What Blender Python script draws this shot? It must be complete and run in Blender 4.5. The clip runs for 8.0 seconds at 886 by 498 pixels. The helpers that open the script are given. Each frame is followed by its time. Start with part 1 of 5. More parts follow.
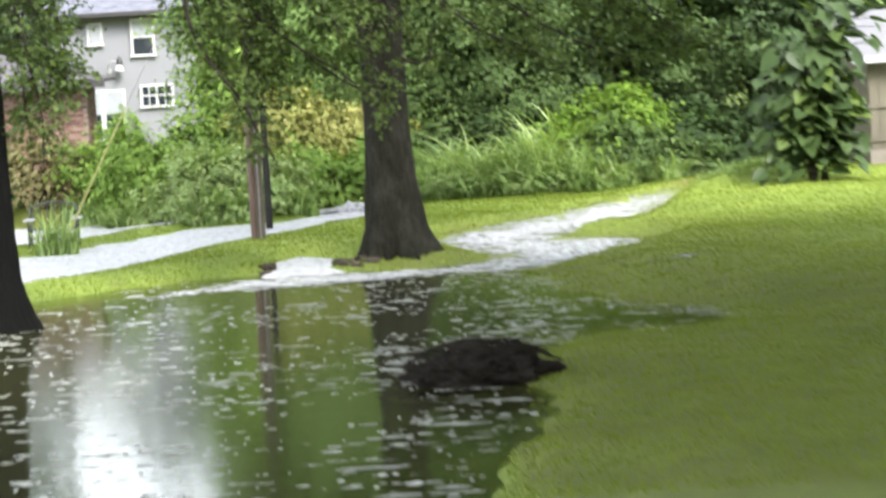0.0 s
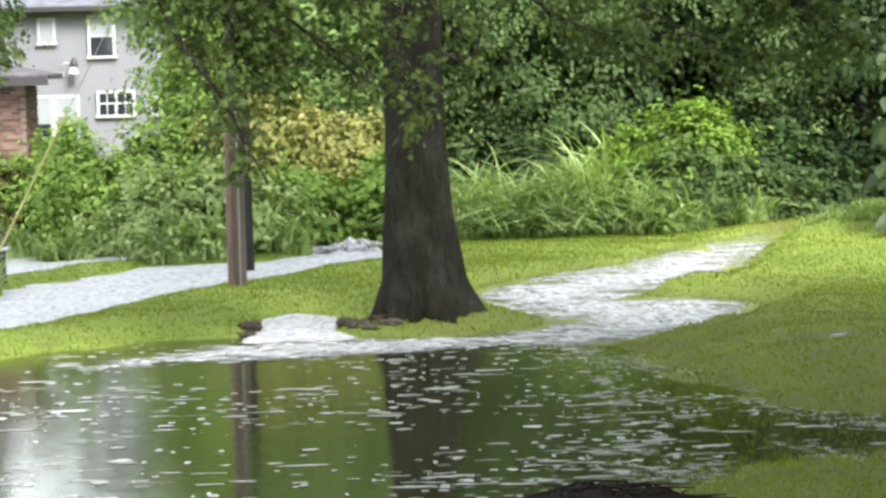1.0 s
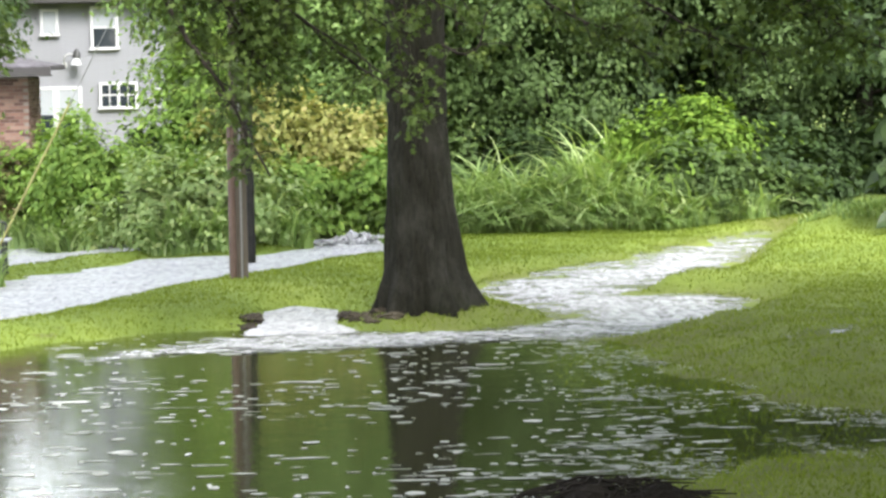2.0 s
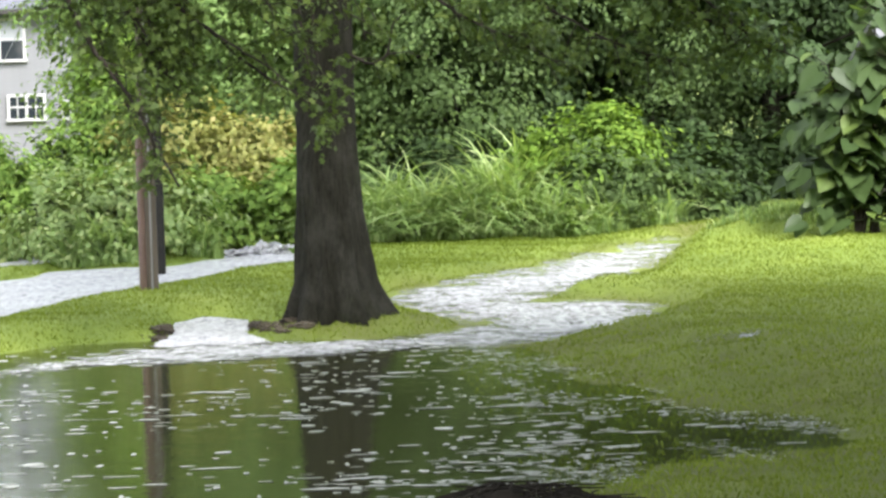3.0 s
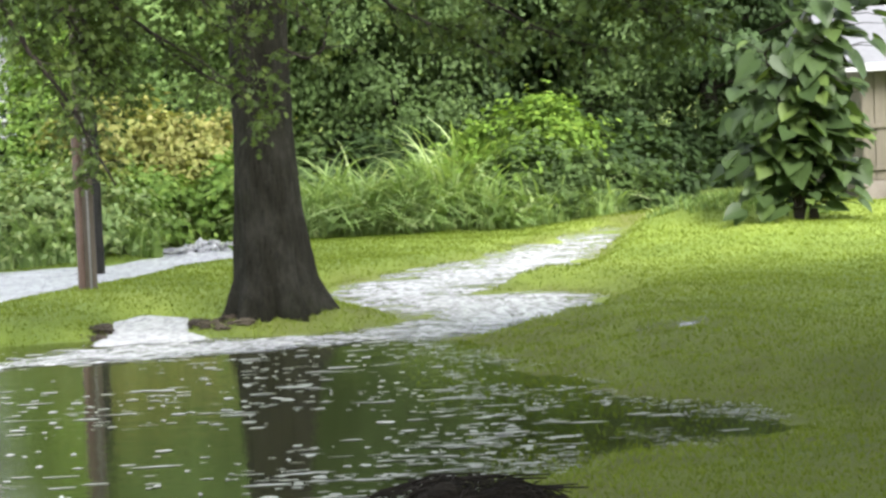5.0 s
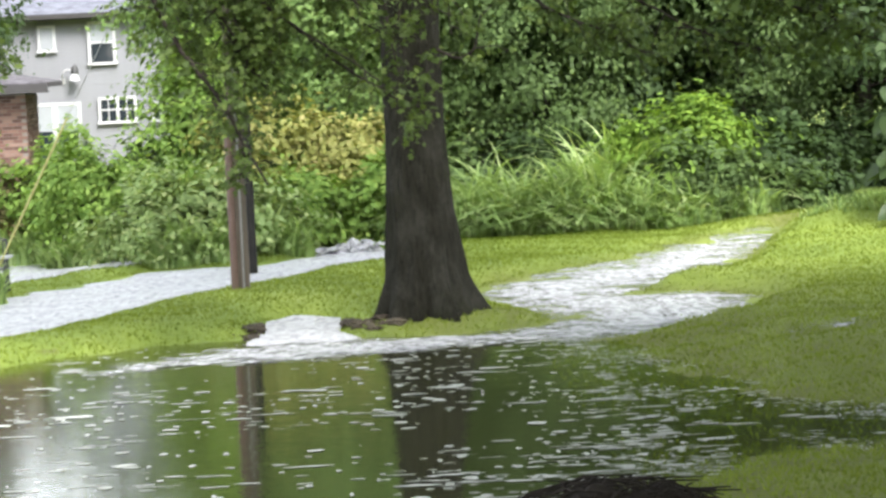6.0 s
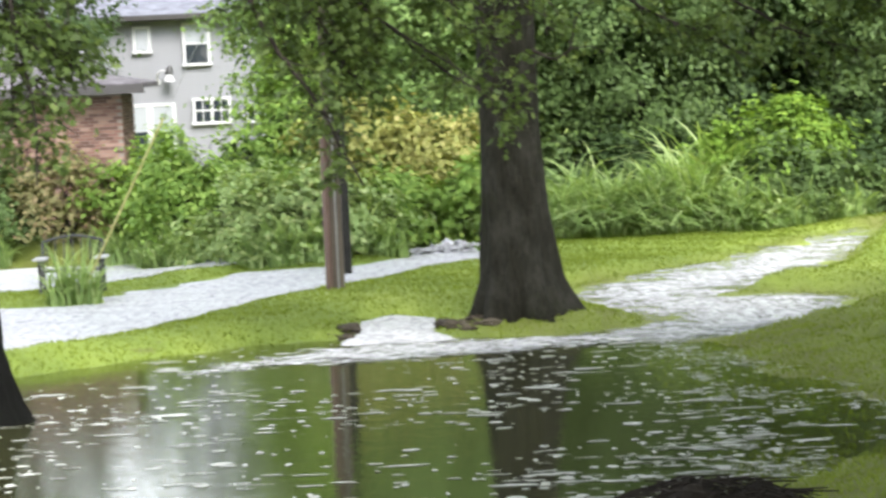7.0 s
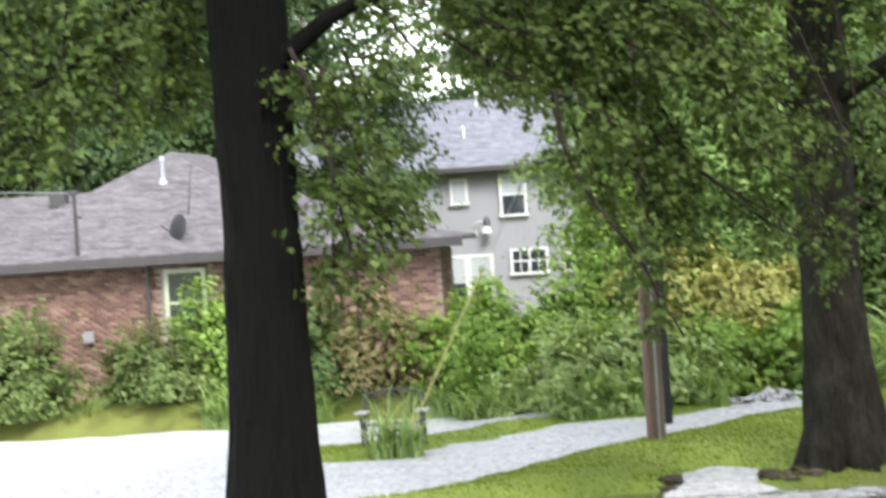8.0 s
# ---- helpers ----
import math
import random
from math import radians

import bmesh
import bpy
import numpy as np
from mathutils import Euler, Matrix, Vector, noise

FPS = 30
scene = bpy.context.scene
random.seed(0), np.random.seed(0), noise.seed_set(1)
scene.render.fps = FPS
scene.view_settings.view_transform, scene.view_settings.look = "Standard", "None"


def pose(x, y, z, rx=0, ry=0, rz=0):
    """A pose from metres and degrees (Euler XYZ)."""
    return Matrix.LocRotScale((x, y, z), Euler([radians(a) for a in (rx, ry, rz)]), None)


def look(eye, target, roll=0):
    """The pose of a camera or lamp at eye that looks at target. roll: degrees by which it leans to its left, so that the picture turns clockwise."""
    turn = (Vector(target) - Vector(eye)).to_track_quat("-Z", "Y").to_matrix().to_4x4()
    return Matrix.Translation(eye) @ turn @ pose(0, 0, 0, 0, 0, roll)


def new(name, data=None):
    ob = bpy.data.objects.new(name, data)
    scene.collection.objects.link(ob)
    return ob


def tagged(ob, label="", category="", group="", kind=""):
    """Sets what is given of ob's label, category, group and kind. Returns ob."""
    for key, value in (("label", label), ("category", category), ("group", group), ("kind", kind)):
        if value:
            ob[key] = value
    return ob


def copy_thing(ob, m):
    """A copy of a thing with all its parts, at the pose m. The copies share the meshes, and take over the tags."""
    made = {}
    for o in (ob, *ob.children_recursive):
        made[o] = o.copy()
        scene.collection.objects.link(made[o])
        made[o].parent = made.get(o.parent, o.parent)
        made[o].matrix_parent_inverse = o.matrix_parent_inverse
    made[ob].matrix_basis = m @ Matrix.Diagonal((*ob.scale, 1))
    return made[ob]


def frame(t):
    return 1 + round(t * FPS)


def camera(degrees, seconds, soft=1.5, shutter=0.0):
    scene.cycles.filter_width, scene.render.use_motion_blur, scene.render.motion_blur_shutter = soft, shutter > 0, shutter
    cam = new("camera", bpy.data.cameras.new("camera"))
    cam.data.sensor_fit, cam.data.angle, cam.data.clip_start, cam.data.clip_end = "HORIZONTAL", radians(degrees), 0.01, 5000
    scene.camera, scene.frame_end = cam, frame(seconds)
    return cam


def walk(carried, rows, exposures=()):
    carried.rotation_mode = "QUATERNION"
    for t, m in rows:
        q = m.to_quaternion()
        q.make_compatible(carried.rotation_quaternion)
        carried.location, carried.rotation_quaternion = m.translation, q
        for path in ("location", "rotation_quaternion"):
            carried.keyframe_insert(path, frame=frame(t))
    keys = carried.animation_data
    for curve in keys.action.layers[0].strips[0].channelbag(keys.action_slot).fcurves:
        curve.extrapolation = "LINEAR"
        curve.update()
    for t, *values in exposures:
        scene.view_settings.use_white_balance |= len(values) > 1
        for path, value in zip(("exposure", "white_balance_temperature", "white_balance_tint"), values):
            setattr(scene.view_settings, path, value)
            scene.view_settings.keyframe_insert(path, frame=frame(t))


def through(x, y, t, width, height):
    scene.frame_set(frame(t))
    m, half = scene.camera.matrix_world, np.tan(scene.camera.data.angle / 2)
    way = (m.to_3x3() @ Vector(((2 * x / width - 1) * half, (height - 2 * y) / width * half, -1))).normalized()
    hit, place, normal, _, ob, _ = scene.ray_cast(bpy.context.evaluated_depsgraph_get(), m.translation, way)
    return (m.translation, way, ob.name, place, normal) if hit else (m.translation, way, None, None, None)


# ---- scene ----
cam = camera(17.82, 8.0, soft=2.7, shutter=0.3)
EXPO = 2.6
# seconds, place (m), turn (degrees)
PATH = [
    (0.0, 0.932, -14.570, 4.545, 85.456, 3.262, -1.420),
    (0.5, 0.235, -4.361, 4.113, 86.864, 1.929, -1.159),
    (1.0, -0.013, 0.007, 3.938, 85.978, 1.440, -2.088),
    (1.2, 0.016, 0.164, 3.967, 85.925, 1.581, -2.348),
    (2.5, -0.040, -0.131, 3.929, 85.825, 0.516, -2.106),
    (3.0, -0.006, -0.134, 3.947, 85.989, 1.512, -3.876),
    (3.5, 0.002, -0.109, 3.926, 85.880, 1.916, -2.391),
    (4.0, -0.002, -0.049, 3.968, 85.512, 1.916, -5.145),
    (4.2, -0.039, -0.075, 3.979, 85.665, 1.824, -6.085),
    (5.3, 0.061, 0.014, 3.888, 85.959, 2.648, -4.354),
    (5.5, 0.053, 0.033, 3.900, 86.055, 2.589, -3.676),
    (6.0, 0.048, 0.035, 3.913, 85.978, 2.643, -2.044),
    (6.5, 0.006, 0.029, 3.880, 85.904, 2.382, -1.296),
    (7.0, -0.000, 0.000, 3.900, 86.096, 2.594, -0.177),
    (7.5, -0.038, 0.027, 3.922, 87.290, 2.900, 3.419),
    (8.0, -0.030, 0.108, 3.961, 89.430, 3.707, 6.222),
]
walk(cam, [(r[0], pose(*r[1:])) for r in PATH], exposures=[(0.0, EXPO + 0.08), (0.8, EXPO), (7.1, EXPO), (8.0, EXPO - 0.2)])

# ---------------------------------------------------------------- light
world = bpy.data.worlds.new("overcast_sky")
scene.world = world
world.use_nodes = True
wn, wl = world.node_tree.nodes, world.node_tree.links
sky = wn.new("ShaderNodeTexSky")
sky.sky_type = 'NISHITA'
sky.sun_disc = False
sky.sun_elevation = radians(46)
sky.sun_rotation = radians(155)
sky.air_density, sky.dust_density, sky.ozone_density = 1.0, 1.0, 1.0
grey = wn.new("ShaderNodeHueSaturation")
grey.inputs["Saturation"].default_value = 0.25
wl.new(sky.outputs[0], grey.inputs["Color"])
wl.new(grey.outputs[0], wn["Background"].inputs[0])
wn["Background"].inputs[1].default_value = 0.15
sun = new("sun", bpy.data.lights.new("sun", 'SUN'))
sun.data.energy = 1.5
sun.data.angle = radians(25)
sun.data.color = (1.0, 0.97, 0.92)
sun.matrix_world = look((22, 0, 52), (3, 46, 0))

# ---------------------------------------------------------------- materials
def mat(name, base, rough=0.8, metal=0.0):
    m = bpy.data.materials.new(name)
    m.use_nodes = True
    b = m.node_tree.nodes["Principled BSDF"]
    b.inputs["Base Color"].default_value = (*base, 1)
    b.inputs["Roughness"].default_value = rough
    b.inputs["Metallic"].default_value = metal
    return m, m.node_tree.nodes, m.node_tree.links, b


def ramp(n, stops):
    r = n.new("ShaderNodeValToRGB")
    while len(r.color_ramp.elements) < len(stops):
        r.color_ramp.elements.new(0.5)
    for e, (p, c) in zip(r.color_ramp.elements, stops):
        e.position, e.color = p, (*c, 1)
    return r


def coords(n, l, scale=(1, 1, 1)):
    c, mp = n.new("ShaderNodeTexCoord"), n.new("ShaderNodeMapping")
    mp.inputs["Scale"].default_value = scale
    l.new(c.outputs["Object"], mp.inputs[0])
    return mp


def noise_tex(n, l, vec, scale, detail=4, rough=0.6):
    t = n.new("ShaderNodeTexNoise")
    t.inputs["Scale"].default_value, t.inputs["Detail"].default_value = scale, detail
    t.inputs["Roughness"].default_value = rough
    l.new(vec.outputs[0], t.inputs["Vector"])
    return t


def mixed(n, l, a, b, fac, mode='MIX'):
    m = n.new("ShaderNodeMix")
    m.data_type, m.blend_type = 'RGBA', mode
    for sock, v in ((m.inputs[0], fac), (m.inputs[6], a), (m.inputs[7], b)):
        if isinstance(v, (int, float)):
            sock.default_value = v
        elif isinstance(v, tuple):
            sock.default_value = (*v, 1)
        else:
            l.new(v, sock)
    return m.outputs[2]


def bump(n, l, b, height, strength, dist):
    u = n.new("ShaderNodeBump")
    u.inputs["Strength"].default_value, u.inputs["Distance"].default_value = strength, dist
    l.new(height, u.inputs["Height"])
    l.new(u.outputs[0], b.inputs["Normal"])
    return u


def surface(name, a, b_, rough, scale, fine, depth, stretch=(1, 1, 1), metal=0.0, spread=(0.3, 0.7), shine=0.5):
    """Two colours over a coarse and a fine noise, with relief."""
    m, n, l, b = mat(name, a, rough, metal)
    b.inputs["Specular IOR Level"].default_value = shine
    v = coords(n, l, stretch)
    t1, t2 = noise_tex(n, l, v, scale), noise_tex(n, l, v, fine, 6, 0.7)
    r = ramp(n, [(spread[0], a), (spread[1], b_)])
    add = n.new("ShaderNodeMath")
    add.operation = 'MULTIPLY_ADD'
    add.inputs[1].default_value, add.inputs[2].default_value = 0.5, 0.0
    l.new(t2.outputs[0], add.inputs[0])
    mx = n.new("ShaderNodeMath")
    mx.operation = 'MULTIPLY_ADD'
    mx.inputs[1].default_value = 0.5
    l.new(t1.outputs[0], mx.inputs[0])
    l.new(add.outputs[0], mx.inputs[2])
    l.new(mx.outputs[0], r.inputs[0])
    l.new(r.outputs[0], b.inputs["Base Color"])
    bump(n, l, b, t2.outputs[0], 0.7, depth)
    return m


def leaf_mat(name, dark, light, yellow=None, gloss=0.6, through=0.4):
    """Leaves: colour varies from leaf to leaf, light shines through."""
    m, n, l, b = mat(name, dark, gloss)
    b.inputs["Specular IOR Level"].default_value = 0.22
    g = n.new("ShaderNodeNewGeometry")
    lerp = lambda p, q, k: tuple(i + (j - i) * k for i, j in zip(p, q))
    stops = [(0.0, lerp(dark, light, 0.3)), (0.8, light)] + ([(1.0, lerp(light, yellow, 0.7))] if yellow else [])
    r = ramp(n, stops)
    l.new(g.outputs["Random Per Island"], r.inputs[0])
    v = coords(n, l)
    t = noise_tex(n, l, v, 1.3, 4)
    hv = n.new("ShaderNodeHueSaturation")
    mr = n.new("ShaderNodeMapRange")
    mr.inputs["To Min"].default_value, mr.inputs["To Max"].default_value = 0.6, 1.4
    l.new(t.outputs[0], mr.inputs[0])
    l.new(mr.outputs[0], hv.inputs["Value"])
    l.new(r.outputs[0], hv.inputs["Color"])
    l.new(hv.outputs[0], b.inputs["Base Color"])
    tr, ms = n.new("ShaderNodeBsdfTranslucent"), n.new("ShaderNodeMixShader")
    l.new(mixed(n, l, hv.outputs[0], (1.0, 1.0, 0.45), 1.0, 'MULTIPLY'), tr.inputs[0])
    ms.inputs[0].default_value = through
    l.new(b.outputs[0], ms.inputs[1])
    l.new(tr.outputs[0], ms.inputs[2])
    l.new(ms.outputs[0], n["Material Output"].inputs[0])
    return m


OAK = leaf_mat("oak_leaf", (0.03, 0.05, 0.014), (0.076, 0.116, 0.028), (0.125, 0.165, 0.042), through=0.4)
WOODS = leaf_mat("woods_leaf", (0.042, 0.07, 0.022), (0.09, 0.145, 0.044), (0.14, 0.2, 0.066))
# Darker copy of the woods leaf, with the wood's shade in its colour
SHADELEAF = leaf_mat("shaded_woods_leaf", (0.024, 0.043, 0.016), (0.055, 0.094, 0.032))
MIDLEAF = leaf_mat("mid_green_leaf", (0.085, 0.145, 0.042), (0.175, 0.27, 0.08), (0.25, 0.345, 0.115))
SHRUB = leaf_mat("shrub_leaf", (0.09, 0.17, 0.035), (0.22, 0.34, 0.07), (0.34, 0.44, 0.11))
PALE = leaf_mat("pale_shrub_leaf", (0.15, 0.23, 0.08), (0.34, 0.44, 0.18), (0.52, 0.56, 0.27))
VINE = leaf_mat("vine_leaf", (0.075, 0.14, 0.022), (0.17, 0.28, 0.04), (0.26, 0.36, 0.06))
YELLOW = leaf_mat("yellow_leaf", (0.2, 0.23, 0.06), (0.38, 0.38, 0.13), (0.5, 0.42, 0.2))
RUSSET = leaf_mat("russet_leaf", (0.10, 0.11, 0.04), (0.22, 0.2, 0.09), (0.34, 0.22, 0.15))
BIGLEAF = leaf_mat("big_leaf", (0.028, 0.05, 0.018), (0.066, 0.106, 0.034), (0.14, 0.2, 0.048), 0.42)
BIGLEAF.node_tree.nodes["Principled BSDF"].inputs["Specular IOR Level"].default_value = 0.35
REED = leaf_mat("reed_blade", (0.1, 0.18, 0.055), (0.34, 0.46, 0.17), (0.62, 0.7, 0.38))
BLADE = leaf_mat("lawn_blade", (0.135, 0.18, 0.025), (0.185, 0.24, 0.035), (0.24, 0.29, 0.05), 0.6, 0.45)
def bark(name, dark, mid, lichen, cover, moss):
    """Furrowed bark: dark cracks, vertical plates, grey lichen and green moss in blotches."""
    m, n, l, b = mat(name, mid, 0.9)
    b.inputs["Specular IOR Level"].default_value = 0.1
    v = coords(n, l, (11, 11, 1.6))
    crack, plate = noise_tex(n, l, v, 2.4, 6, 0.7), noise_tex(n, l, v, 0.8, 4, 0.6)
    crack.inputs["Distortion"].default_value = 0.6
    r = ramp(n, [(0.3, dark), (0.5, mid), (0.75, tuple(1.4 * i for i in mid))])
    l.new(crack.outputs[0], r.inputs[0])
    w = coords(n, l, (1, 1, 0.6))
    blot = ramp(n, [(cover, (0, 0, 0)), (cover + 0.16, (0.55, 0.55, 0.55))])
    l.new(noise_tex(n, l, w, 2.2, 7, 0.75).outputs[0], blot.inputs[0])
    c = mixed(n, l, r.outputs[0], mixed(n, l, lichen, r.outputs[0], 0.35), blot.outputs[0])
    green = ramp(n, [(0.55, (0, 0, 0)), (0.7, (0.6, 0.6, 0.6))])
    l.new(noise_tex(n, l, coords(n, l), 1.1, 5, 0.7).outputs[0], green.inputs[0])
    l.new(mixed(n, l, c, moss, green.outputs[0]), b.inputs["Base Color"])
    add = n.new("ShaderNodeMath")
    add.operation = 'ADD'
    l.new(crack.outputs[0], add.inputs[0])
    l.new(plate.outputs[0], add.inputs[1])
    bump(n, l, b, add.outputs[0], 0.9, 0.08)
    return m


BARK = bark("lichened_bark", (0.004, 0.0036, 0.003), (0.02, 0.0188, 0.0135), (0.068, 0.066, 0.056), 0.47, (0.022, 0.026, 0.01))
# Much darker bark copy: canopy shade on the pond oak, put into the colour
SHADEBARK = bark("shade_darkened_bark", (0.0012, 0.0012, 0.001), (0.0036, 0.0035, 0.003), (0.011, 0.011, 0.0095), 0.62, (0.004, 0.0055, 0.003))
TWIG = surface("twig_bark", (0.012, 0.01, 0.008), (0.04, 0.034, 0.028), 0.9, 3, 20, 0.01, shine=0.1)
SOIL = surface("wet_soil", (0.018, 0.014, 0.01), (0.095, 0.076, 0.055), 0.8, 3, 25, 0.05, shine=0.2)
SILT = surface("brown_silt", (0.05, 0.042, 0.03), (0.13, 0.11, 0.08), 0.85, 3, 25, 0.04, shine=0.2)
POLEWOOD = surface("weathered_pole", (0.05, 0.04, 0.032), (0.13, 0.108, 0.09), 0.85, 2, 20, 0.008, (6, 6, 0.4), shine=0.15)
REDPIPE = surface("red_brown_conduit", (0.07, 0.04, 0.032), (0.125, 0.076, 0.06), 0.6, 2, 15, 0.003)
GREYPIPE = surface("grey_conduit", (0.13, 0.13, 0.13), (0.22, 0.22, 0.22), 0.5, 2, 15, 0.002)
DARKPOST = surface("dark_post", (0.012, 0.012, 0.011), (0.035, 0.033, 0.03), 0.8, 2, 15, 0.004, shine=0.1)
GUARD = surface("yellow_guard", (0.26, 0.25, 0.07), (0.36, 0.34, 0.12), 0.5, 2, 15, 0.002)
WIRE = surface("steel_wire", (0.15, 0.15, 0.15), (0.3, 0.3, 0.3), 0.4, 5, 30, 0.001, metal=0.7)
SHINGLE = surface("grey_shingle", (0.06, 0.055, 0.06), (0.135, 0.126, 0.137), 0.9, 2.5, 9, 0.03, (1, 2.5, 2.5), spread=(0.42, 0.6), shine=0.2)
SLATE = surface("blue_grey_shingle", (0.085, 0.088, 0.106), (0.155, 0.16, 0.188), 0.9, 2.0, 6, 0.03, (1, 2.5, 2.5), spread=(0.42, 0.6), shine=0.2)
WHITE = surface("white_paint", (0.34, 0.34, 0.35), (0.46, 0.46, 0.47), 0.5, 1, 12, 0.002)
CREAM = surface("cream_paint", (0.26, 0.28, 0.2), (0.36, 0.37, 0.29), 0.5, 1, 12, 0.002)
FASCIA = surface("dark_fascia", (0.018, 0.016, 0.016), (0.04, 0.036, 0.036), 0.6, 1, 10, 0.002)
SIDING = surface("grey_siding", (0.15, 0.153, 0.168), (0.19, 0.193, 0.21), 0.7, 0.4, 8, 0.003)
MORTAR = surface("mortar", (0.16, 0.14, 0.12), (0.24, 0.21, 0.19), 0.95, 2, 20, 0.004)
SHEDWOOD = surface("grey_shed_board", (0.085, 0.074, 0.056), (0.17, 0.15, 0.115), 0.9, 1.5, 14, 0.006, (3, 3, 0.4))
SHEDROOF = surface("white_metal_roof", (0.12, 0.12, 0.128), (0.18, 0.18, 0.19), 0.6, 0.6, 8, 0.002)
IRON = surface("black_iron", (0.012, 0.012, 0.012), (0.04, 0.04, 0.04), 0.5, 3, 20, 0.002)
DISH = surface("grey_dish", (0.03, 0.03, 0.033), (0.06, 0.06, 0.065), 0.5, 2, 12, 0.001)
GLASS, _n, _l, _b = mat("window_glass", (0.02, 0.025, 0.03), 0.06)
_v = coords(_n, _l)
bump(_n, _l, _b, noise_tex(_n, _l, _v, 1.2, 2).outputs[0], 0.15, 0.02)
BLIND = surface("pale_blind", (0.2, 0.21, 0.23), (0.28, 0.3, 0.32), 0.7, 1, 20, 0.002)

BRICK, _n, _l, _b = mat("brick", (0.35, 0.16, 0.11), 0.9)
_o = _n.new("ShaderNodeObjectInfo")
_g = _n.new("ShaderNodeNewGeometry")
_a = _n.new("ShaderNodeMath")
_a.operation = 'ADD'
_l.new(_o.outputs["Random"], _a.inputs[0])
_l.new(_g.outputs["Random Per Island"], _a.inputs[1])
_f = _n.new("ShaderNodeMath")
_f.operation = 'FRACT'
_l.new(_a.outputs[0], _f.inputs[0])
_r = ramp(_n, [(0.0, (0.085, 0.048, 0.039)), (0.35, (0.145, 0.08, 0.063)), (0.75, (0.2, 0.117, 0.091)), (1.0, (0.27, 0.182, 0.148))])
_l.new(_f.outputs[0], _r.inputs[0])
_l.new(_r.outputs[0], _b.inputs["Base Color"])
bump(_n, _l, _b, noise_tex(_n, _l, coords(_n, _l), 25, 5).outputs[0], 0.6, 0.006)

# lawn: yellow-green patches, fine blades, worn spots
LAWN, _n, _l, _b = mat("lawn", (0.12, 0.22, 0.03), 0.85)
_v = coords(_n, _l)
_r1 = ramp(_n, [(0.25, (0.1, 0.15, 0.018)), (0.5, (0.17, 0.235, 0.03)), (0.75, (0.255, 0.315, 0.05))])
_l.new(noise_tex(_n, _l, _v, 0.35, 5, 0.65).outputs[0], _r1.inputs[0])
_r2 = ramp(_n, [(0.3, (0.84, 0.85, 0.84)), (0.7, (1.1, 1.1, 1.05))])
_t2 = noise_tex(_n, _l, _v, 7, 8, 0.8)
_l.new(_t2.outputs[0], _r2.inputs[0])
_r3 = ramp(_n, [(0.66, (0, 0, 0)), (0.76, (1, 1, 1))])
_l.new(noise_tex(_n, _l, _v, 0.8, 4).outputs[0], _r3.inputs[0])
_c = mixed(_n, _l, mixed(_n, _l, _r1.outputs[0], _r2.outputs[0], 1.0, 'MULTIPLY'), (0.1, 0.085, 0.03), _r3.outputs[0])
# Olive tint for silt, and for shade put into the lawn colour
_silt_shade = _n.new("ShaderNodeAttribute")
_silt_shade.attribute_name = "silt_shade"
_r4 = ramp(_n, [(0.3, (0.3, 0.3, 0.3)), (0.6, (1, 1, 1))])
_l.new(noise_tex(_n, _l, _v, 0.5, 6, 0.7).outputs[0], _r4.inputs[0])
_k = mixed(_n, _l, (0, 0, 0), _r4.outputs[0], _silt_shade.outputs["Fac"])
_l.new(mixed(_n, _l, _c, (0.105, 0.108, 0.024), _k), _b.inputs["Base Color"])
bump(_n, _l, _b, _t2.outputs[0], 0.7, 0.035)


def water(name, base, rough, s1, s2, d, foam=None, churn=0.0):
    m, n, l, b = mat(name, base, rough)
    b.inputs["IOR"].default_value = 1.36
    v = coords(n, l, s1)
    t1 = noise_tex(n, l, v, 1.0, 4, 0.55)
    v2 = coords(n, l, s2)
    t2 = noise_tex(n, l, v2, 1.0, 6 if churn else 3, 0.65)
    t2.inputs["Distortion"].default_value = churn
    add = n.new("ShaderNodeMath")
    add.operation = 'ADD'
    l.new(t1.outputs[0], add.inputs[0])
    l.new(t2.outputs[0], add.inputs[1])
    bump(n, l, b, add.outputs[0], 1.0, d)
    # Pale base colour ramp: foam streaks plus painted sky reflection
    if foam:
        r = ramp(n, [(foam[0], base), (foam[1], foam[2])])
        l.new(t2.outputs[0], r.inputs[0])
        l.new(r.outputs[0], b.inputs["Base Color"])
    return m


POND = water("pond_water", (0.044, 0.044, 0.016), 0.03, (1.1, 1.9, 1), (4.6, 7.5, 1), 0.0034)
# clear over the shallows: the drowned grass shows under the gloss
_n, _l = POND.node_tree.nodes, POND.node_tree.links
_d = _n.new("ShaderNodeAttribute")
_d.attribute_name = "depth"
_t = noise_tex(_n, _l, coords(_n, _l, (1.6, 1.6, 1)), 1.0, 6, 0.7)
_a = _n.new("ShaderNodeMath")
_a.operation = 'MULTIPLY_ADD'
_a.inputs[1].default_value = 0.16
_l.new(_t.outputs[0], _a.inputs[0])
_l.new(_d.outputs["Fac"], _a.inputs[2])
_m = _n.new("ShaderNodeMapRange")
_m.inputs["From Min"].default_value, _m.inputs["From Max"].default_value = 0.09, 0.27
_l.new(_a.outputs[0], _m.inputs[0])
_c, _g, _f = _n.new("ShaderNodeBsdfTransparent"), _n.new("ShaderNodeBsdfGlossy"), _n.new("ShaderNodeFresnel")
_c.inputs[0].default_value = (0.86, 0.86, 0.76, 1)
_g.inputs["Roughness"].default_value = 0.03
_f.inputs[0].default_value = 1.33
_n.remove(_n["Principled BSDF"])
for _s in (_g, _f):
    _l.new(next(x for x in _n if x.type == 'BUMP').outputs[0], _s.inputs["Normal"])
_x, _y = _n.new("ShaderNodeMixShader"), _n.new("ShaderNodeMixShader")
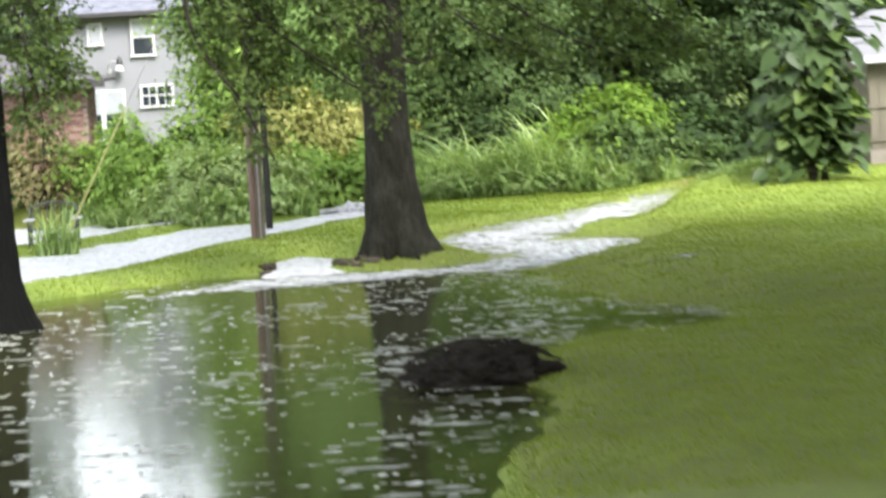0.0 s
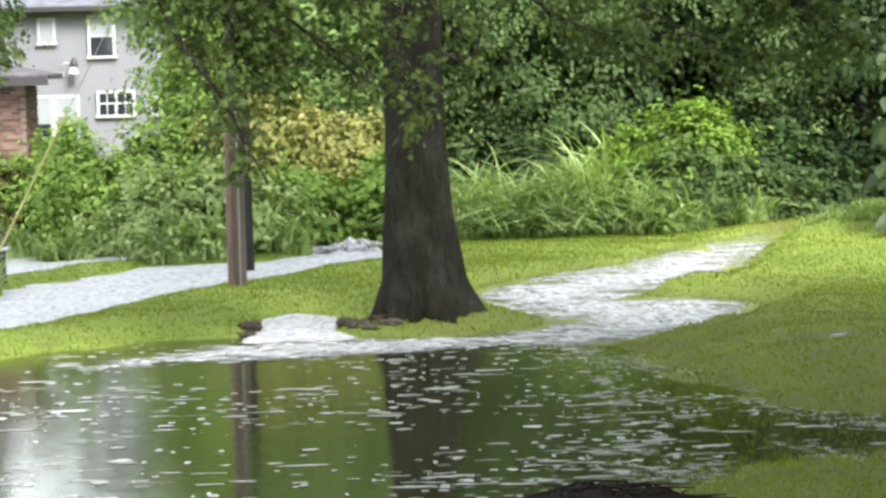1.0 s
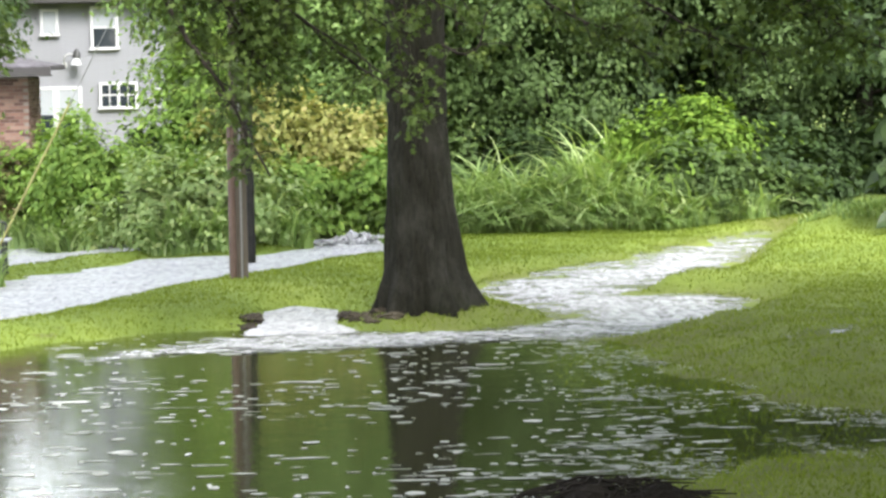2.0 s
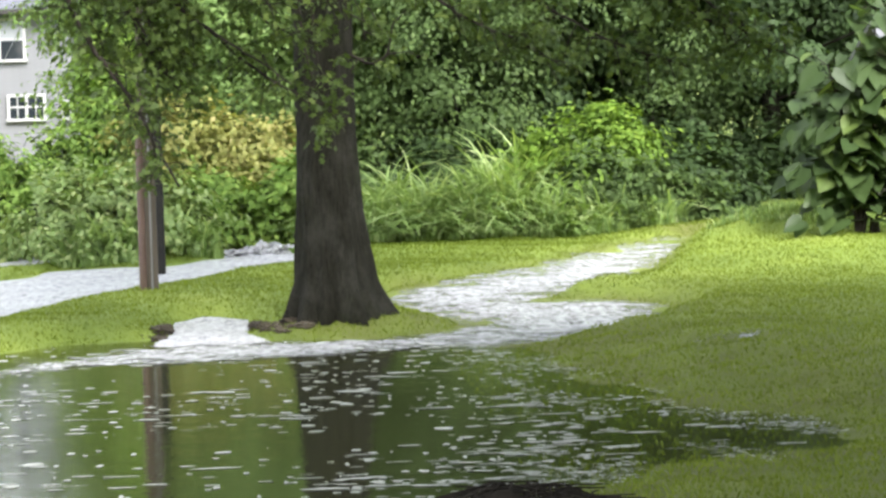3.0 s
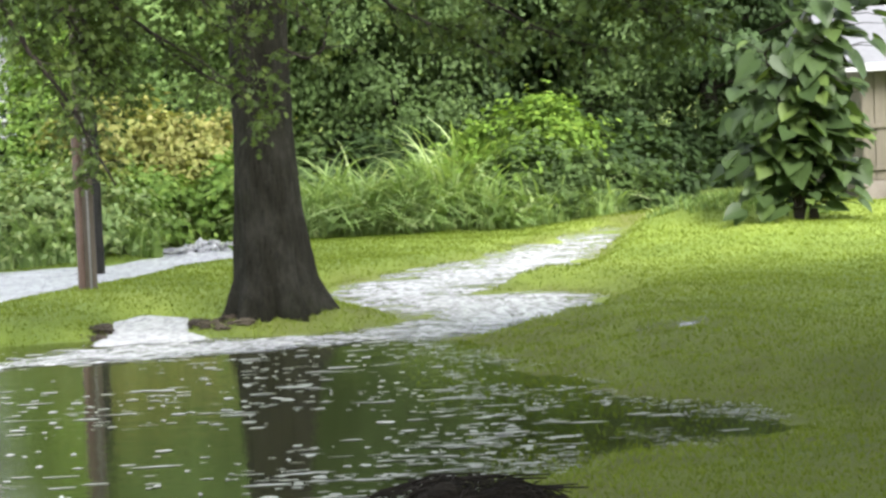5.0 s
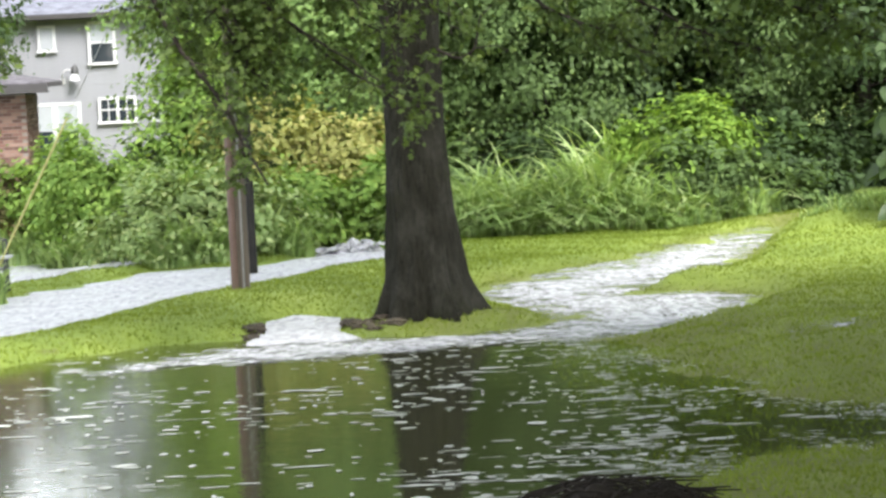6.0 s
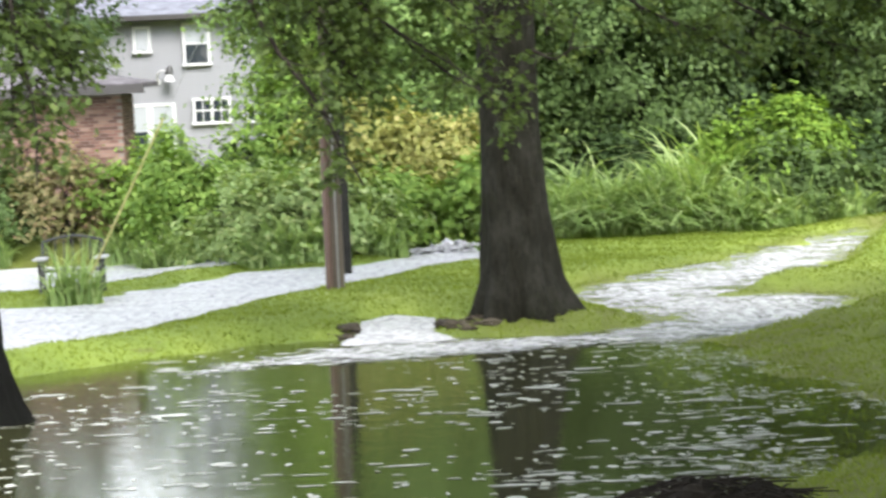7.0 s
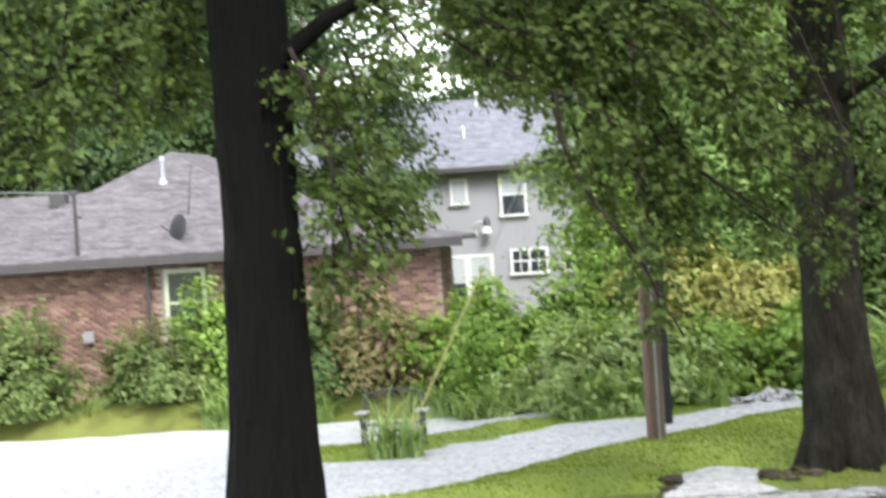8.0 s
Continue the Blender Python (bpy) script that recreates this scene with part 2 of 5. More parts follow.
_l.new(_f.outputs[0], _x.inputs[0])
_l.new(_c.outputs[0], _x.inputs[1])
_l.new(_g.outputs[0], _x.inputs[2])
_l.new(_m.outputs[0], _y.inputs[0])
_l.new(_x.outputs[0], _y.inputs[1])
_p, _q, _b = _n.new("ShaderNodeMath"), _n.new("ShaderNodeMixShader"), _n.new("ShaderNodeBsdfDiffuse")
_p.operation = 'POWER'
_p.inputs[1].default_value = 0.5
_b.inputs[0].default_value = (0.046, 0.048, 0.018, 1)
_l.new(_f.outputs[0], _p.inputs[0])
_l.new(_p.outputs[0], _q.inputs[0])
_l.new(_b.outputs[0], _q.inputs[1])
_l.new(_g.outputs[0], _q.inputs[2])
_l.new(_q.outputs[0], _y.inputs[2])
_l.new(_y.outputs[0], _n["Material Output"].inputs[0])

# The light tones carry sky sheen as colour, besides real foam
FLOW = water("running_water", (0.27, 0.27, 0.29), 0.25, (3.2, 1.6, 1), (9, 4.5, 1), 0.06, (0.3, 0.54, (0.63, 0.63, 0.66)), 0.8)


def thin(name, lo, hi):
    """Thin running water, torn open towards its edges where grass and pond show through."""
    # Sky sheen on the runoff is painted into these pale tones too
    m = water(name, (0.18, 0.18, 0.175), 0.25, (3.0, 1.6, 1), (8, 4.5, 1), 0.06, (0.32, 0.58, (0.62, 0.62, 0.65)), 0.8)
    n, l = m.node_tree.nodes, m.node_tree.links
    t = noise_tex(n, l, coords(n, l, (1.5, 2.2, 1)), 1.0, 8, 0.75)
    t.inputs["Distortion"].default_value = 0.5
    e = n.new("ShaderNodeAttribute")
    e.attribute_name = "edge"
    k = n.new("ShaderNodeMath")
    k.operation = 'MULTIPLY_ADD'
    k.inputs[1].default_value = 0.17
    l.new(e.outputs["Fac"], k.inputs[0])
    l.new(t.outputs[0], k.inputs[2])
    r = ramp(n, [(lo, (0, 0, 0)), (hi, (1, 1, 1))])
    l.new(k.outputs[0], r.inputs[0])
    l.new(r.outputs[0], n["Principled BSDF"].inputs["Alpha"])
    return m


THIN = thin("thin_runoff", 0.44, 0.66)
# Pale fleck colour: froth, and sky glints painted onto the pond
GLINT_FOAM = surface("foam", (0.24, 0.25, 0.2), (0.68, 0.69, 0.64), 0.5, 3, 14, 0.01)

# ---------------------------------------------------------------- mesh tools
RNG = np.random.RandomState(7)


def mesh_np(name, verts, faces, smooth=False):
    """A mesh from arrays; faces all of one size."""
    verts, faces = np.asarray(verts, np.float32), np.asarray(faces, np.int32)
    me = bpy.data.meshes.new(name)
    me.vertices.add(len(verts))
    me.vertices.foreach_set("co", verts.ravel())
    k = faces.shape[1]
    me.loops.add(faces.size)
    me.loops.foreach_set("vertex_index", faces.ravel())
    me.polygons.add(len(faces))
    me.polygons.foreach_set("loop_start", np.arange(0, faces.size, k, dtype=np.int32))
    if smooth:
        me.polygons.foreach_set("use_smooth", np.ones(len(faces), bool))
    me.update(calc_edges=True)
    return me


def put(name, me, material, parent=None, label=""):
    ob = new(name, me)
    if material:
        me.materials.append(material)
    if parent:
        ob.parent = parent
    if label:
        ob["label"] = label
    return ob


def part(name, bm, material, parent=None, label=""):
    me = bpy.data.meshes.new(name)
    bm.to_mesh(me)
    bm.free()
    return put(name, me, material, parent, label)


def thing(name, loc, label, category, group="", kind=""):
    e = new(name)
    e.location = loc
    return tagged(e, label, category, group, kind)


def box(x0, x1, y0, y1, z0, z1, bevel=0.0):
    bm = bmesh.new()
    bmesh.ops.create_cube(bm, size=1)
    for v in bm.verts:
        v.co = (x0 + (v.co.x + 0.5) * (x1 - x0), y0 + (v.co.y + 0.5) * (y1 - y0), z0 + (v.co.z + 0.5) * (z1 - z0))
    if bevel:
        bmesh.ops.bevel(bm, geom=bm.edges[:], offset=bevel, segments=2, affect='EDGES')
    return bm


def prism(points, y0, y1):
    """An outline in x and z drawn out along y."""
    bm = bmesh.new()
    f = bm.faces.new([bm.verts.new((x, y0, z)) for x, z in points])
    r = bmesh.ops.extrude_face_region(bm, geom=[f])
    for v in r["geom"]:
        if isinstance(v, bmesh.types.BMVert):
            v.co.y = y1
    bmesh.ops.recalc_face_normals(bm, faces=bm.faces[:])
    return bm


def tube(path, radii, seg=8, wobble=0.0):
    """Verts and quads of a tapered tube along a path."""
    p = np.array(path, float)
    r = np.broadcast_to(np.array(radii, float), (len(p),))
    d = np.gradient(p, axis=0)
    d /= np.linalg.norm(d, axis=1)[:, None]
    ref = np.array([0.31, 0.93, 0.2]) if abs(d[0][2]) > 0.7 else np.array([0, 0, 1.0])
    u = np.cross(d, ref)
    u /= np.linalg.norm(u, axis=1)[:, None]
    w = np.cross(d, u)
    a = np.linspace(0, 2 * np.pi, seg, endpoint=False)
    rr = r[:, None] * (1 + wobble * RNG.randn(len(p), seg))
    v = p[:, None] + rr[..., None] * (np.cos(a)[None, :, None] * u[:, None] + np.sin(a)[None, :, None] * w[:, None])
    i = np.arange(len(p) - 1)[:, None] * seg
    j, k = np.arange(seg)[None], (np.arange(seg)[None] + 1) % seg
    f = np.stack([i + j, i + k, i + seg + k, i + seg + j], -1).reshape(-1, 4)
    return v.reshape(-1, 3), f


def join(pieces):
    vs, fs, o = [], [], 0
    for v, f in pieces:
        vs.append(v)
        fs.append(f + o)
        o += len(v)
    return np.concatenate(vs), np.concatenate(fs)


def smooth_path(pts, n):
    """A soft line through a few points."""
    p = np.array(pts, float)
    s = np.r_[0, np.cumsum(np.linalg.norm(np.diff(p, axis=0), axis=1))]
    q = np.linspace(0, s[-1], n)
    out = np.stack([np.interp(q, s, p[:, i]) for i in range(p.shape[1])], 1)
    for _ in range(max(2, n // 8)):
        out[1:-1] = 0.25 * out[:-2] + 0.5 * out[1:-1] + 0.25 * out[2:]
    return out


LOBES = [(0, -1), (0.12, -0.5), (0.6, -0.32), (0.18, -0.02), (0.68, 0.42), (0.16, 0.5)]
LOBES = LOBES + [(0, 1)] + [(-p, q) for p, q in LOBES[:0:-1]]


def leaves(c, size, droop=0.3, long=1.6, rng=None, fold=0.25, out=None, lobed=False):
    """A leaf at each centre, facing out of its clump: folded, or lobed like an oak's."""
    rng = rng or RNG
    n = len(c)
    size = size * rng.uniform(0.6, 1.35, n)[:, None]
    nrm = rng.randn(n, 3)
    nrm[:, 2] = np.abs(nrm[:, 2]) * 0.9 + 0.35
    if out is not None:
        nrm = 0.4 * nrm + 0.85 * out + [0, 0, 0.25]
    nrm /= np.linalg.norm(nrm, axis=1)[:, None] + 1e-9
    ax = rng.randn(n, 3)
    ax[:, 2] -= droop * 2
    ax -= (ax * nrm).sum(1)[:, None] * nrm
    ax /= np.linalg.norm(ax, axis=1)[:, None] + 1e-9
    sd = np.cross(nrm, ax)
    h, w = size * long * 0.5, size * 0.5
    if lobed:
        v = np.stack([c + sd * w * p * 1.5 + ax * h * q + nrm * w * fold * abs(p) for p, q in LOBES], 1)
        return v.reshape(-1, 3), np.arange(12 * n).reshape(-1, 12)
    v = np.stack([c - ax * h, c + sd * w * 0.9 - ax * h * 0.1 + nrm * w * fold, c + ax * h, c - sd * w * 0.9 - ax * h * 0.1 + nrm * w * fold], 1)
    return v.reshape(-1, 3), np.arange(4 * n).reshape(-1, 4)


def clumps(center, radii, n_clump, per, spread, rng, hollow=0.55, low=-1.0, pad=0.7):
    """Leaf centres in drooping clumps over an uneven ellipsoid, the clumps' middles, and which way each leaf faces."""
    d = rng.randn(n_clump * 3, 3)
    d /= np.linalg.norm(d, axis=1)[:, None]
    d = d[d[:, 2] > low][:n_clump]
    r = hollow + (1 - hollow) * rng.rand(len(d)) ** 0.6
    r *= 1 + 0.18 * np.sin(5 * d[:, 0] + 3 * d[:, 2]) + 0.12 * rng.randn(len(d))
    cc = np.array(center) + d * r[:, None] * np.array(radii)
    k = rng.randint(int(per * 0.5), int(per * 1.5), len(cc))
    idx = np.repeat(np.arange(len(cc)), k)
    size = rng.uniform(0.6, 1.4, len(cc))[idx][:, None]
    off = rng.randn(len(idx), 3) * np.array([1, 1, pad])
    off[:, 2] -= 0.45 * np.hypot(off[:, 0], off[:, 1]) - 0.5
    out = 0.55 * off + 0.6 * d[idx]
    out /= np.linalg.norm(out, axis=1)[:, None] + 1e-9
    return cc[idx] + off * spread * size, cc, out


def blades(roots, height, rng, width=0.02, arch=0.6, seg=5):
    """Arching grass blades."""
    n = len(roots)
    h = height * rng.uniform(0.55, 1.25, n)
    az = rng.rand(n) * 6.283
    lean = arch * rng.uniform(0.3, 1.4, n)
    s = np.linspace(0, 1, seg + 1)
    out = (lean * h)[:, None] * s[None] ** 2.7
    up = h[:, None] * (s[None] - 0.42 * np.minimum(lean, 1.7)[:, None] * s[None] ** 3)
    dx, dy = np.cos(az), np.sin(az)
    c = roots[:, None] + np.stack([out * dx[:, None], out * dy[:, None], up], -1)
    wd = width * rng.uniform(0.6, 1.4, n)[:, None] * (1 - s[None] ** 1.6 * 0.92)
    t = rng.uniform(-0.8, 0.8, n)
    sx, sy = np.cos(az + 1.57 + t), np.sin(az + 1.57 + t)
    side = np.stack([wd * sx[:, None], wd * sy[:, None], 0 * wd], -1) * 0.5
    v = np.stack([c - side, c + side], 2).reshape(n, -1, 3)
    b = (np.arange(n) * 2 * (seg + 1))[:, None, None]
    q = (np.arange(seg) * 2)[None, :, None] + np.array([0, 1, 3, 2])[None, None]
    return v.reshape(-1, 3), (b + q).reshape(-1, 4)


# ---------------------------------------------------------------- the lie of the land
ZW = -0.25


def stream_z(x):
    return np.clip(0.03 * (x + 1), -0.15, 0.0)


def runoff_z(y):
    return np.maximum(-0.25 + 0.033 * (y - 41), -0.237)


POND_EDGE = [(-20, 27), (-12, 33.2), (-8.16, 36.06), (-6.1, 38.7), (-4.8, 40), (-3.5, 41.2), (-2.3, 41.9), (-1.4, 42.1), (-1.2, 43.6),
             (-0.35, 43.4), (-0.15, 41.6), (0.6, 41.4), (1.7, 41.3), (2.7, 41.5), (3.3, 40.2), (3.9, 38.2), (4.3, 34.8), (4.9, 32.3),
             (5.8, 31.1), (6.65, 29.4), (5.57, 28.3), (4.5, 28.1), (3.6, 27.4), (2.9, 26.4), (2.5, 25), (2.6, 22.6), (3.1, 20.5), (2.8, 18.2), (2.2, 16.7), (1.97, 15), (1.9, 12), (-20, 8)]
STREAM_EDGE = [(-24, 29), (-16, 33.8), (-12, 36), (-8.5, 38.6), (-6.5, 40.7), (-5.0, 42.4), (-3.6, 46.2), (-2.06, 48.4), (-0.87, 50.5),
               (0.3, 52.4), (1.4, 53.4), (1.6, 57), (0.9, 57.8), (0.2, 57.3), (-0.5, 56.7), (-0.93, 54.9), (-2.2, 54.0), (-3.7, 54.9), (-4.8, 52.6),
               (-5.8, 51.5), (-6.7, 49.8), (-7.8, 48.8), (-9.2, 49.4), (-9.5, 51.2), (-8.4, 52.5), (-7.1, 53.3), (-5.9, 54.1), (-4.6, 55.2), (-3.9, 56.2), (-4.0, 57.6), (-4.6, 59.2),
               (-7.6, 59.4), (-11, 59.1), (-16, 59.0), (-30, 58.6), (-36, 45)]
RUNOFF_EDGE = [(2.16, 47.1), (3.2, 48.4), (4.94, 50.1), (6.84, 53.5), (8.4, 54.8), (8.7, 54.4), (7.5, 51.4), (6.6, 47.6), (5.7, 46.5), (4.5, 45.8), (4.9, 45.3), (6.0, 44.9), (6.7, 43.4), (6.5, 42.4),
               (5.4, 41.0), (4.2, 39.6), (2.8, 39.3), (1.9, 40.5), (2.4, 41.4), (2.9, 42), (3.1, 43), (2.3, 44.2), (1.9, 45.5)]


def round_edge(pts):
    """A closed outline with its corners cut soft and a little unrest."""
    p = np.array(pts, float)
    for _ in range(2):
        q = np.roll(p, -1, 0)
        p = np.stack([0.75 * p + 0.25 * q, 0.25 * p + 0.75 * q], 1).reshape(-1, 2)
    w = np.array([[noise.noise((x * 0.9, y * 0.9, 3)), noise.noise((x * 0.9, y * 0.9, 9))] for x, y in p])
    return p + 0.12 * w


def signed(edge, x, y):
    """Distance to an outline, negative inside."""
    a, b = edge, np.roll(edge, -1, 0)
    best = np.full(x.shape, 1e9)
    inside = np.zeros(x.shape, bool)
    for (ax, ay), (bx, by) in zip(a, b):
        dx, dy = bx - ax, by - ay
        t = np.clip(((x - ax) * dx + (y - ay) * dy) / (dx * dx + dy * dy + 1e-12), 0, 1)
        best = np.minimum(best, (x - ax - t * dx) ** 2 + (y - ay - t * dy) ** 2)
        cross = ((ay > y) != (by > y)) & (x < (bx - ax) * (y - ay) / (by - ay + 1e-12) + ax)
        inside ^= cross
    return np.where(inside, -1, 1) * np.sqrt(best)


def rag(x, y):
    """Small unrest along a shore."""
    return np.sin(3.1 * x + 1.3 * y) * np.sin(1.9 * y - 0.7 * x) + 0.6 * np.sin(7.3 * x - 2.1 * y) * np.sin(3.7 * y + 1.1 * x)


POND_LINE, STREAM_LINE, RUNOFF_LINE = round_edge(POND_EDGE), round_edge(STREAM_EDGE), round_edge(RUNOFF_EDGE)
HEIGHTS = np.array([(0, -30, 0.1), (10, 0, 0.0), (10, 20, -0.05), (6, 25, -0.12), (10, 35, 0.1), (8, 45, 0.12), (13.5, 50.3, 0.5), (10.5, 50.4, 0.45),
                    (7.6, 50.6, 0.3), (9.5, 51.6, 0.62), (12.5, 52.5, 0.66), (5.7, 54.2, 0.2), (2.3, 56, 0.2), (1.2, 42.4, -0.02), (-2, 46.6, 0.13),
                    (-4.5, 43.8, 0.03), (-8, 37.3, -0.02), (0.4, 48, 0.14), (-7, 51.5, -0.1), (-4, 57, 0.1), (-13, 61.5, 0.5), (-8, 64, 0.5),
                    (0, 70, 0.5), (12, 70, 1.0), (-10, 98, 0.4), (-30, 70, 0.5), (22, 55, 0.9), (20, 40, 0.6), (20, 25, 0.3), (-25, 15, 0.1), (4, 51.5, 0.15)])


def land(x, y):
    x, y = np.asarray(x, float), np.asarray(y, float)
    wsum, zsum = 1e-9, 0.0
    for hx, hy, hz in HEIGHTS:
        w = 1.0 / (((x - hx) ** 2 + (y - hy) ** 2) + 1.5) ** 1.6
        wsum, zsum = wsum + w, zsum + w * hz
    z = zsum / wsum
    z = z + 0.34 * np.exp(-((x - 9.9) / 1.2) ** 2 - ((y - 51.4) / 0.8) ** 2)
    z = z + 0.03 * np.sin(1.3 * x + 0.4 * y) * np.sin(0.9 * y - 0.5 * x) + 0.012 * np.sin(4.1 * x + 1.7 * y) * np.sin(3.3 * y)
    low = z
    lawn_side = np.clip((x - 2.4) / 1.0, 0, 1)
    for line, level, reach, unrest in ((RUNOFF_LINE, runoff_z(y), 0.7, 0.16), (STREAM_LINE, stream_z(x), 0.9, 0.1), (POND_LINE, ZW + 0 * x, 1.1 + 1.6 * lawn_side, 0.1 + 0.2 * lawn_side)):
        s = signed(line, x, y) + unrest * rag(x, y)
        k = np.clip(s / reach, 0, 1)
        k = k * k * (3 - 2 * k)
        lip = np.minimum(0.1 * s, 0.05) * (1 - 0.5 * lawn_side * (reach > 1.0))
        out = level + lip + (np.maximum(z, level + 0.06) - level - lip) * k
        low = np.minimum(low, np.where(s > 0, np.where(s < reach, out, z), level - np.minimum(0.3, -(0.1 - 0.068 * lawn_side) * s)))
    return low


def land_at(x, y):
    return float(land(np.array([x]), np.array([y]))[0])


def axis(lo, hi, step, far):
    a = list(np.arange(lo, hi + 1e-6, step))
    g, s = step, hi
    while s < far:
        g *= 1.35
        s += g
        a.append(s)
    g, s, b = step, lo, []
    while s > -far:
        g *= 1.35
        s -= g
        b.append(s)
    return np.array(b[::-1] + a)


gx, gy = axis(-18, 17, 0.16, 1800), axis(14, 62, 0.16, 1800)
GX, GY = np.meshgrid(gx, gy)
GZ = land(GX, GY)
idx = np.arange(GX.size).reshape(GX.shape)
ground_faces = np.stack([idx[:-1, :-1], idx[:-1, 1:], idx[1:, 1:], idx[1:, :-1]], -1).reshape(-1, 4)
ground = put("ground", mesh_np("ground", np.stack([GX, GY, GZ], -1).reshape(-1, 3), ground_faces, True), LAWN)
silt = ground.data.attributes.new("silt_shade", 'FLOAT', 'POINT')
# Shore tint: wet silt, with the near trees' shade painted in
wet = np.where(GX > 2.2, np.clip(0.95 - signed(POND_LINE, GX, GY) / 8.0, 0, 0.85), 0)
# Hedge shade on the lawn by the brick house, painted with the same tint
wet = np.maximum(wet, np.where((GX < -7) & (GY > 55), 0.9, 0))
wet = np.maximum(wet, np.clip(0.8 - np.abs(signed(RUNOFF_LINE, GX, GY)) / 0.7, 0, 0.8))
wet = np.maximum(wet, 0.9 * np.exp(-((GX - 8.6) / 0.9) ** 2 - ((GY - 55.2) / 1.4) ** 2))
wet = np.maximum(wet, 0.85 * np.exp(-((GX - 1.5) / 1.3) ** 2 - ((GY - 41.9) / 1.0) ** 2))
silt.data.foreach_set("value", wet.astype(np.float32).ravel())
tagged(ground, "mown green lawn sloping to flooded hollows", "lawn", kind="structure")


def sheet(name, line, level, material, label, step=0.25, ragged=0.0):
    """A sheet of water over an outline, a little wider than its shore."""
    x0, y0 = line.min(0) - 1
    x1, y1 = line.max(0) + 1
    X, Y = np.meshgrid(np.arange(x0, x1, step), np.arange(y0, y1, step))
    keep = signed(line, X, Y) + ragged * rag(0.7 * X, 2.2 * Y) < (0 if ragged else step * 1.2 + 0.3)
    Z = level(X, Y)
    i = np.arange(X.size).reshape(X.shape)
    ok = keep[:-1, :-1] & keep[:-1, 1:] & keep[1:, 1:] & keep[1:, :-1]
    f = np.stack([i[:-1, :-1], i[:-1, 1:], i[1:, 1:], i[1:, :-1]], -1)[ok]
    used, inv = np.unique(f.ravel(), return_inverse=True)
    v = np.stack([X, Y, Z], -1).reshape(-1, 3)[used]
    me = mesh_np(name, v, inv.reshape(-1, 4), True)
    me.attributes.new("depth", 'FLOAT', 'POINT').data.foreach_set("value", (v[:, 2] - land(v[:, 0], v[:, 1])).astype(np.float32))
    me.attributes.new("edge", 'FLOAT', 'POINT').data.foreach_set("value", np.clip(-signed(line, v[:, 0], v[:, 1]), -0.2, 2).astype(np.float32))
    return tagged(put(name, me, material), label, "water", kind="structure")


def rough_flow(base):
    def level(x, y):
        return base(x, y) + 0.018 * np.sin(2.3 * x + 1.1 * y + np.sin(1.7 * y)) * np.sin(2.9 * y - 0.8 * x)
    return level


sheet("water_pond", POND_LINE, lambda x, y: ZW + 0 * x, POND, "murky green flood pond pocked by rain drops", 0.25)
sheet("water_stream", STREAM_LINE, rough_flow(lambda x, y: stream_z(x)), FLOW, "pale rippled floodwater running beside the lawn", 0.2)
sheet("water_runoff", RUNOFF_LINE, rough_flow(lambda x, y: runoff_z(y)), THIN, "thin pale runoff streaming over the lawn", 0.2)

CURRENT_EDGE = [(-3.74, 37.64, -0.25), (-2.64, 38.29, -0.25), (-1.50, 38.81, -0.25), (0.52, 38.67, -0.25), (1.65, 39.54, -0.25), (2.86, 39.78, -0.25), (4.12, 40.34, -0.25), (5.14, 41.94, -0.25), (3.88, 42.01, -0.25), (1.73, 41.28, -0.25), (0.57, 41.15, -0.25), (-1.26, 41.48, -0.25), (-2.51, 39.97, -0.25), (-3.38, 38.87, -0.25)]
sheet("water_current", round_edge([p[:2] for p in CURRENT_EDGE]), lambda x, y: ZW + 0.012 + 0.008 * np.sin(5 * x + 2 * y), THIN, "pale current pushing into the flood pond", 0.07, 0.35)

CASCADE_EDGE = [(-1.35, 44.5), (-0.15, 44.5), (-0.1, 43.2), (-0.08, 42.0), (0.25, 40.9), (-1.8, 40.8), (-1.36, 42.0), (-1.3, 43.2)]
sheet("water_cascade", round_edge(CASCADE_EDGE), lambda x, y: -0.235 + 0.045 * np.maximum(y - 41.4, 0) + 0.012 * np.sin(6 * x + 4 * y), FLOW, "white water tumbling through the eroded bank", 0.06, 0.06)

TRICKLE_EDGE = [(5.3, 36.7), (5.8, 37.1), (6.4, 36.9), (7.0, 37.2), (7.2, 36.9), (6.5, 36.4), (5.9, 36.5)]
sheet("water_trickle", round_edge(TRICKLE_EDGE), lambda x, y: land(x, y) + 0.014, thin("trickle", 0.53, 0.69), "thin puddle trickling over the lawn", 0.06, 0.1)


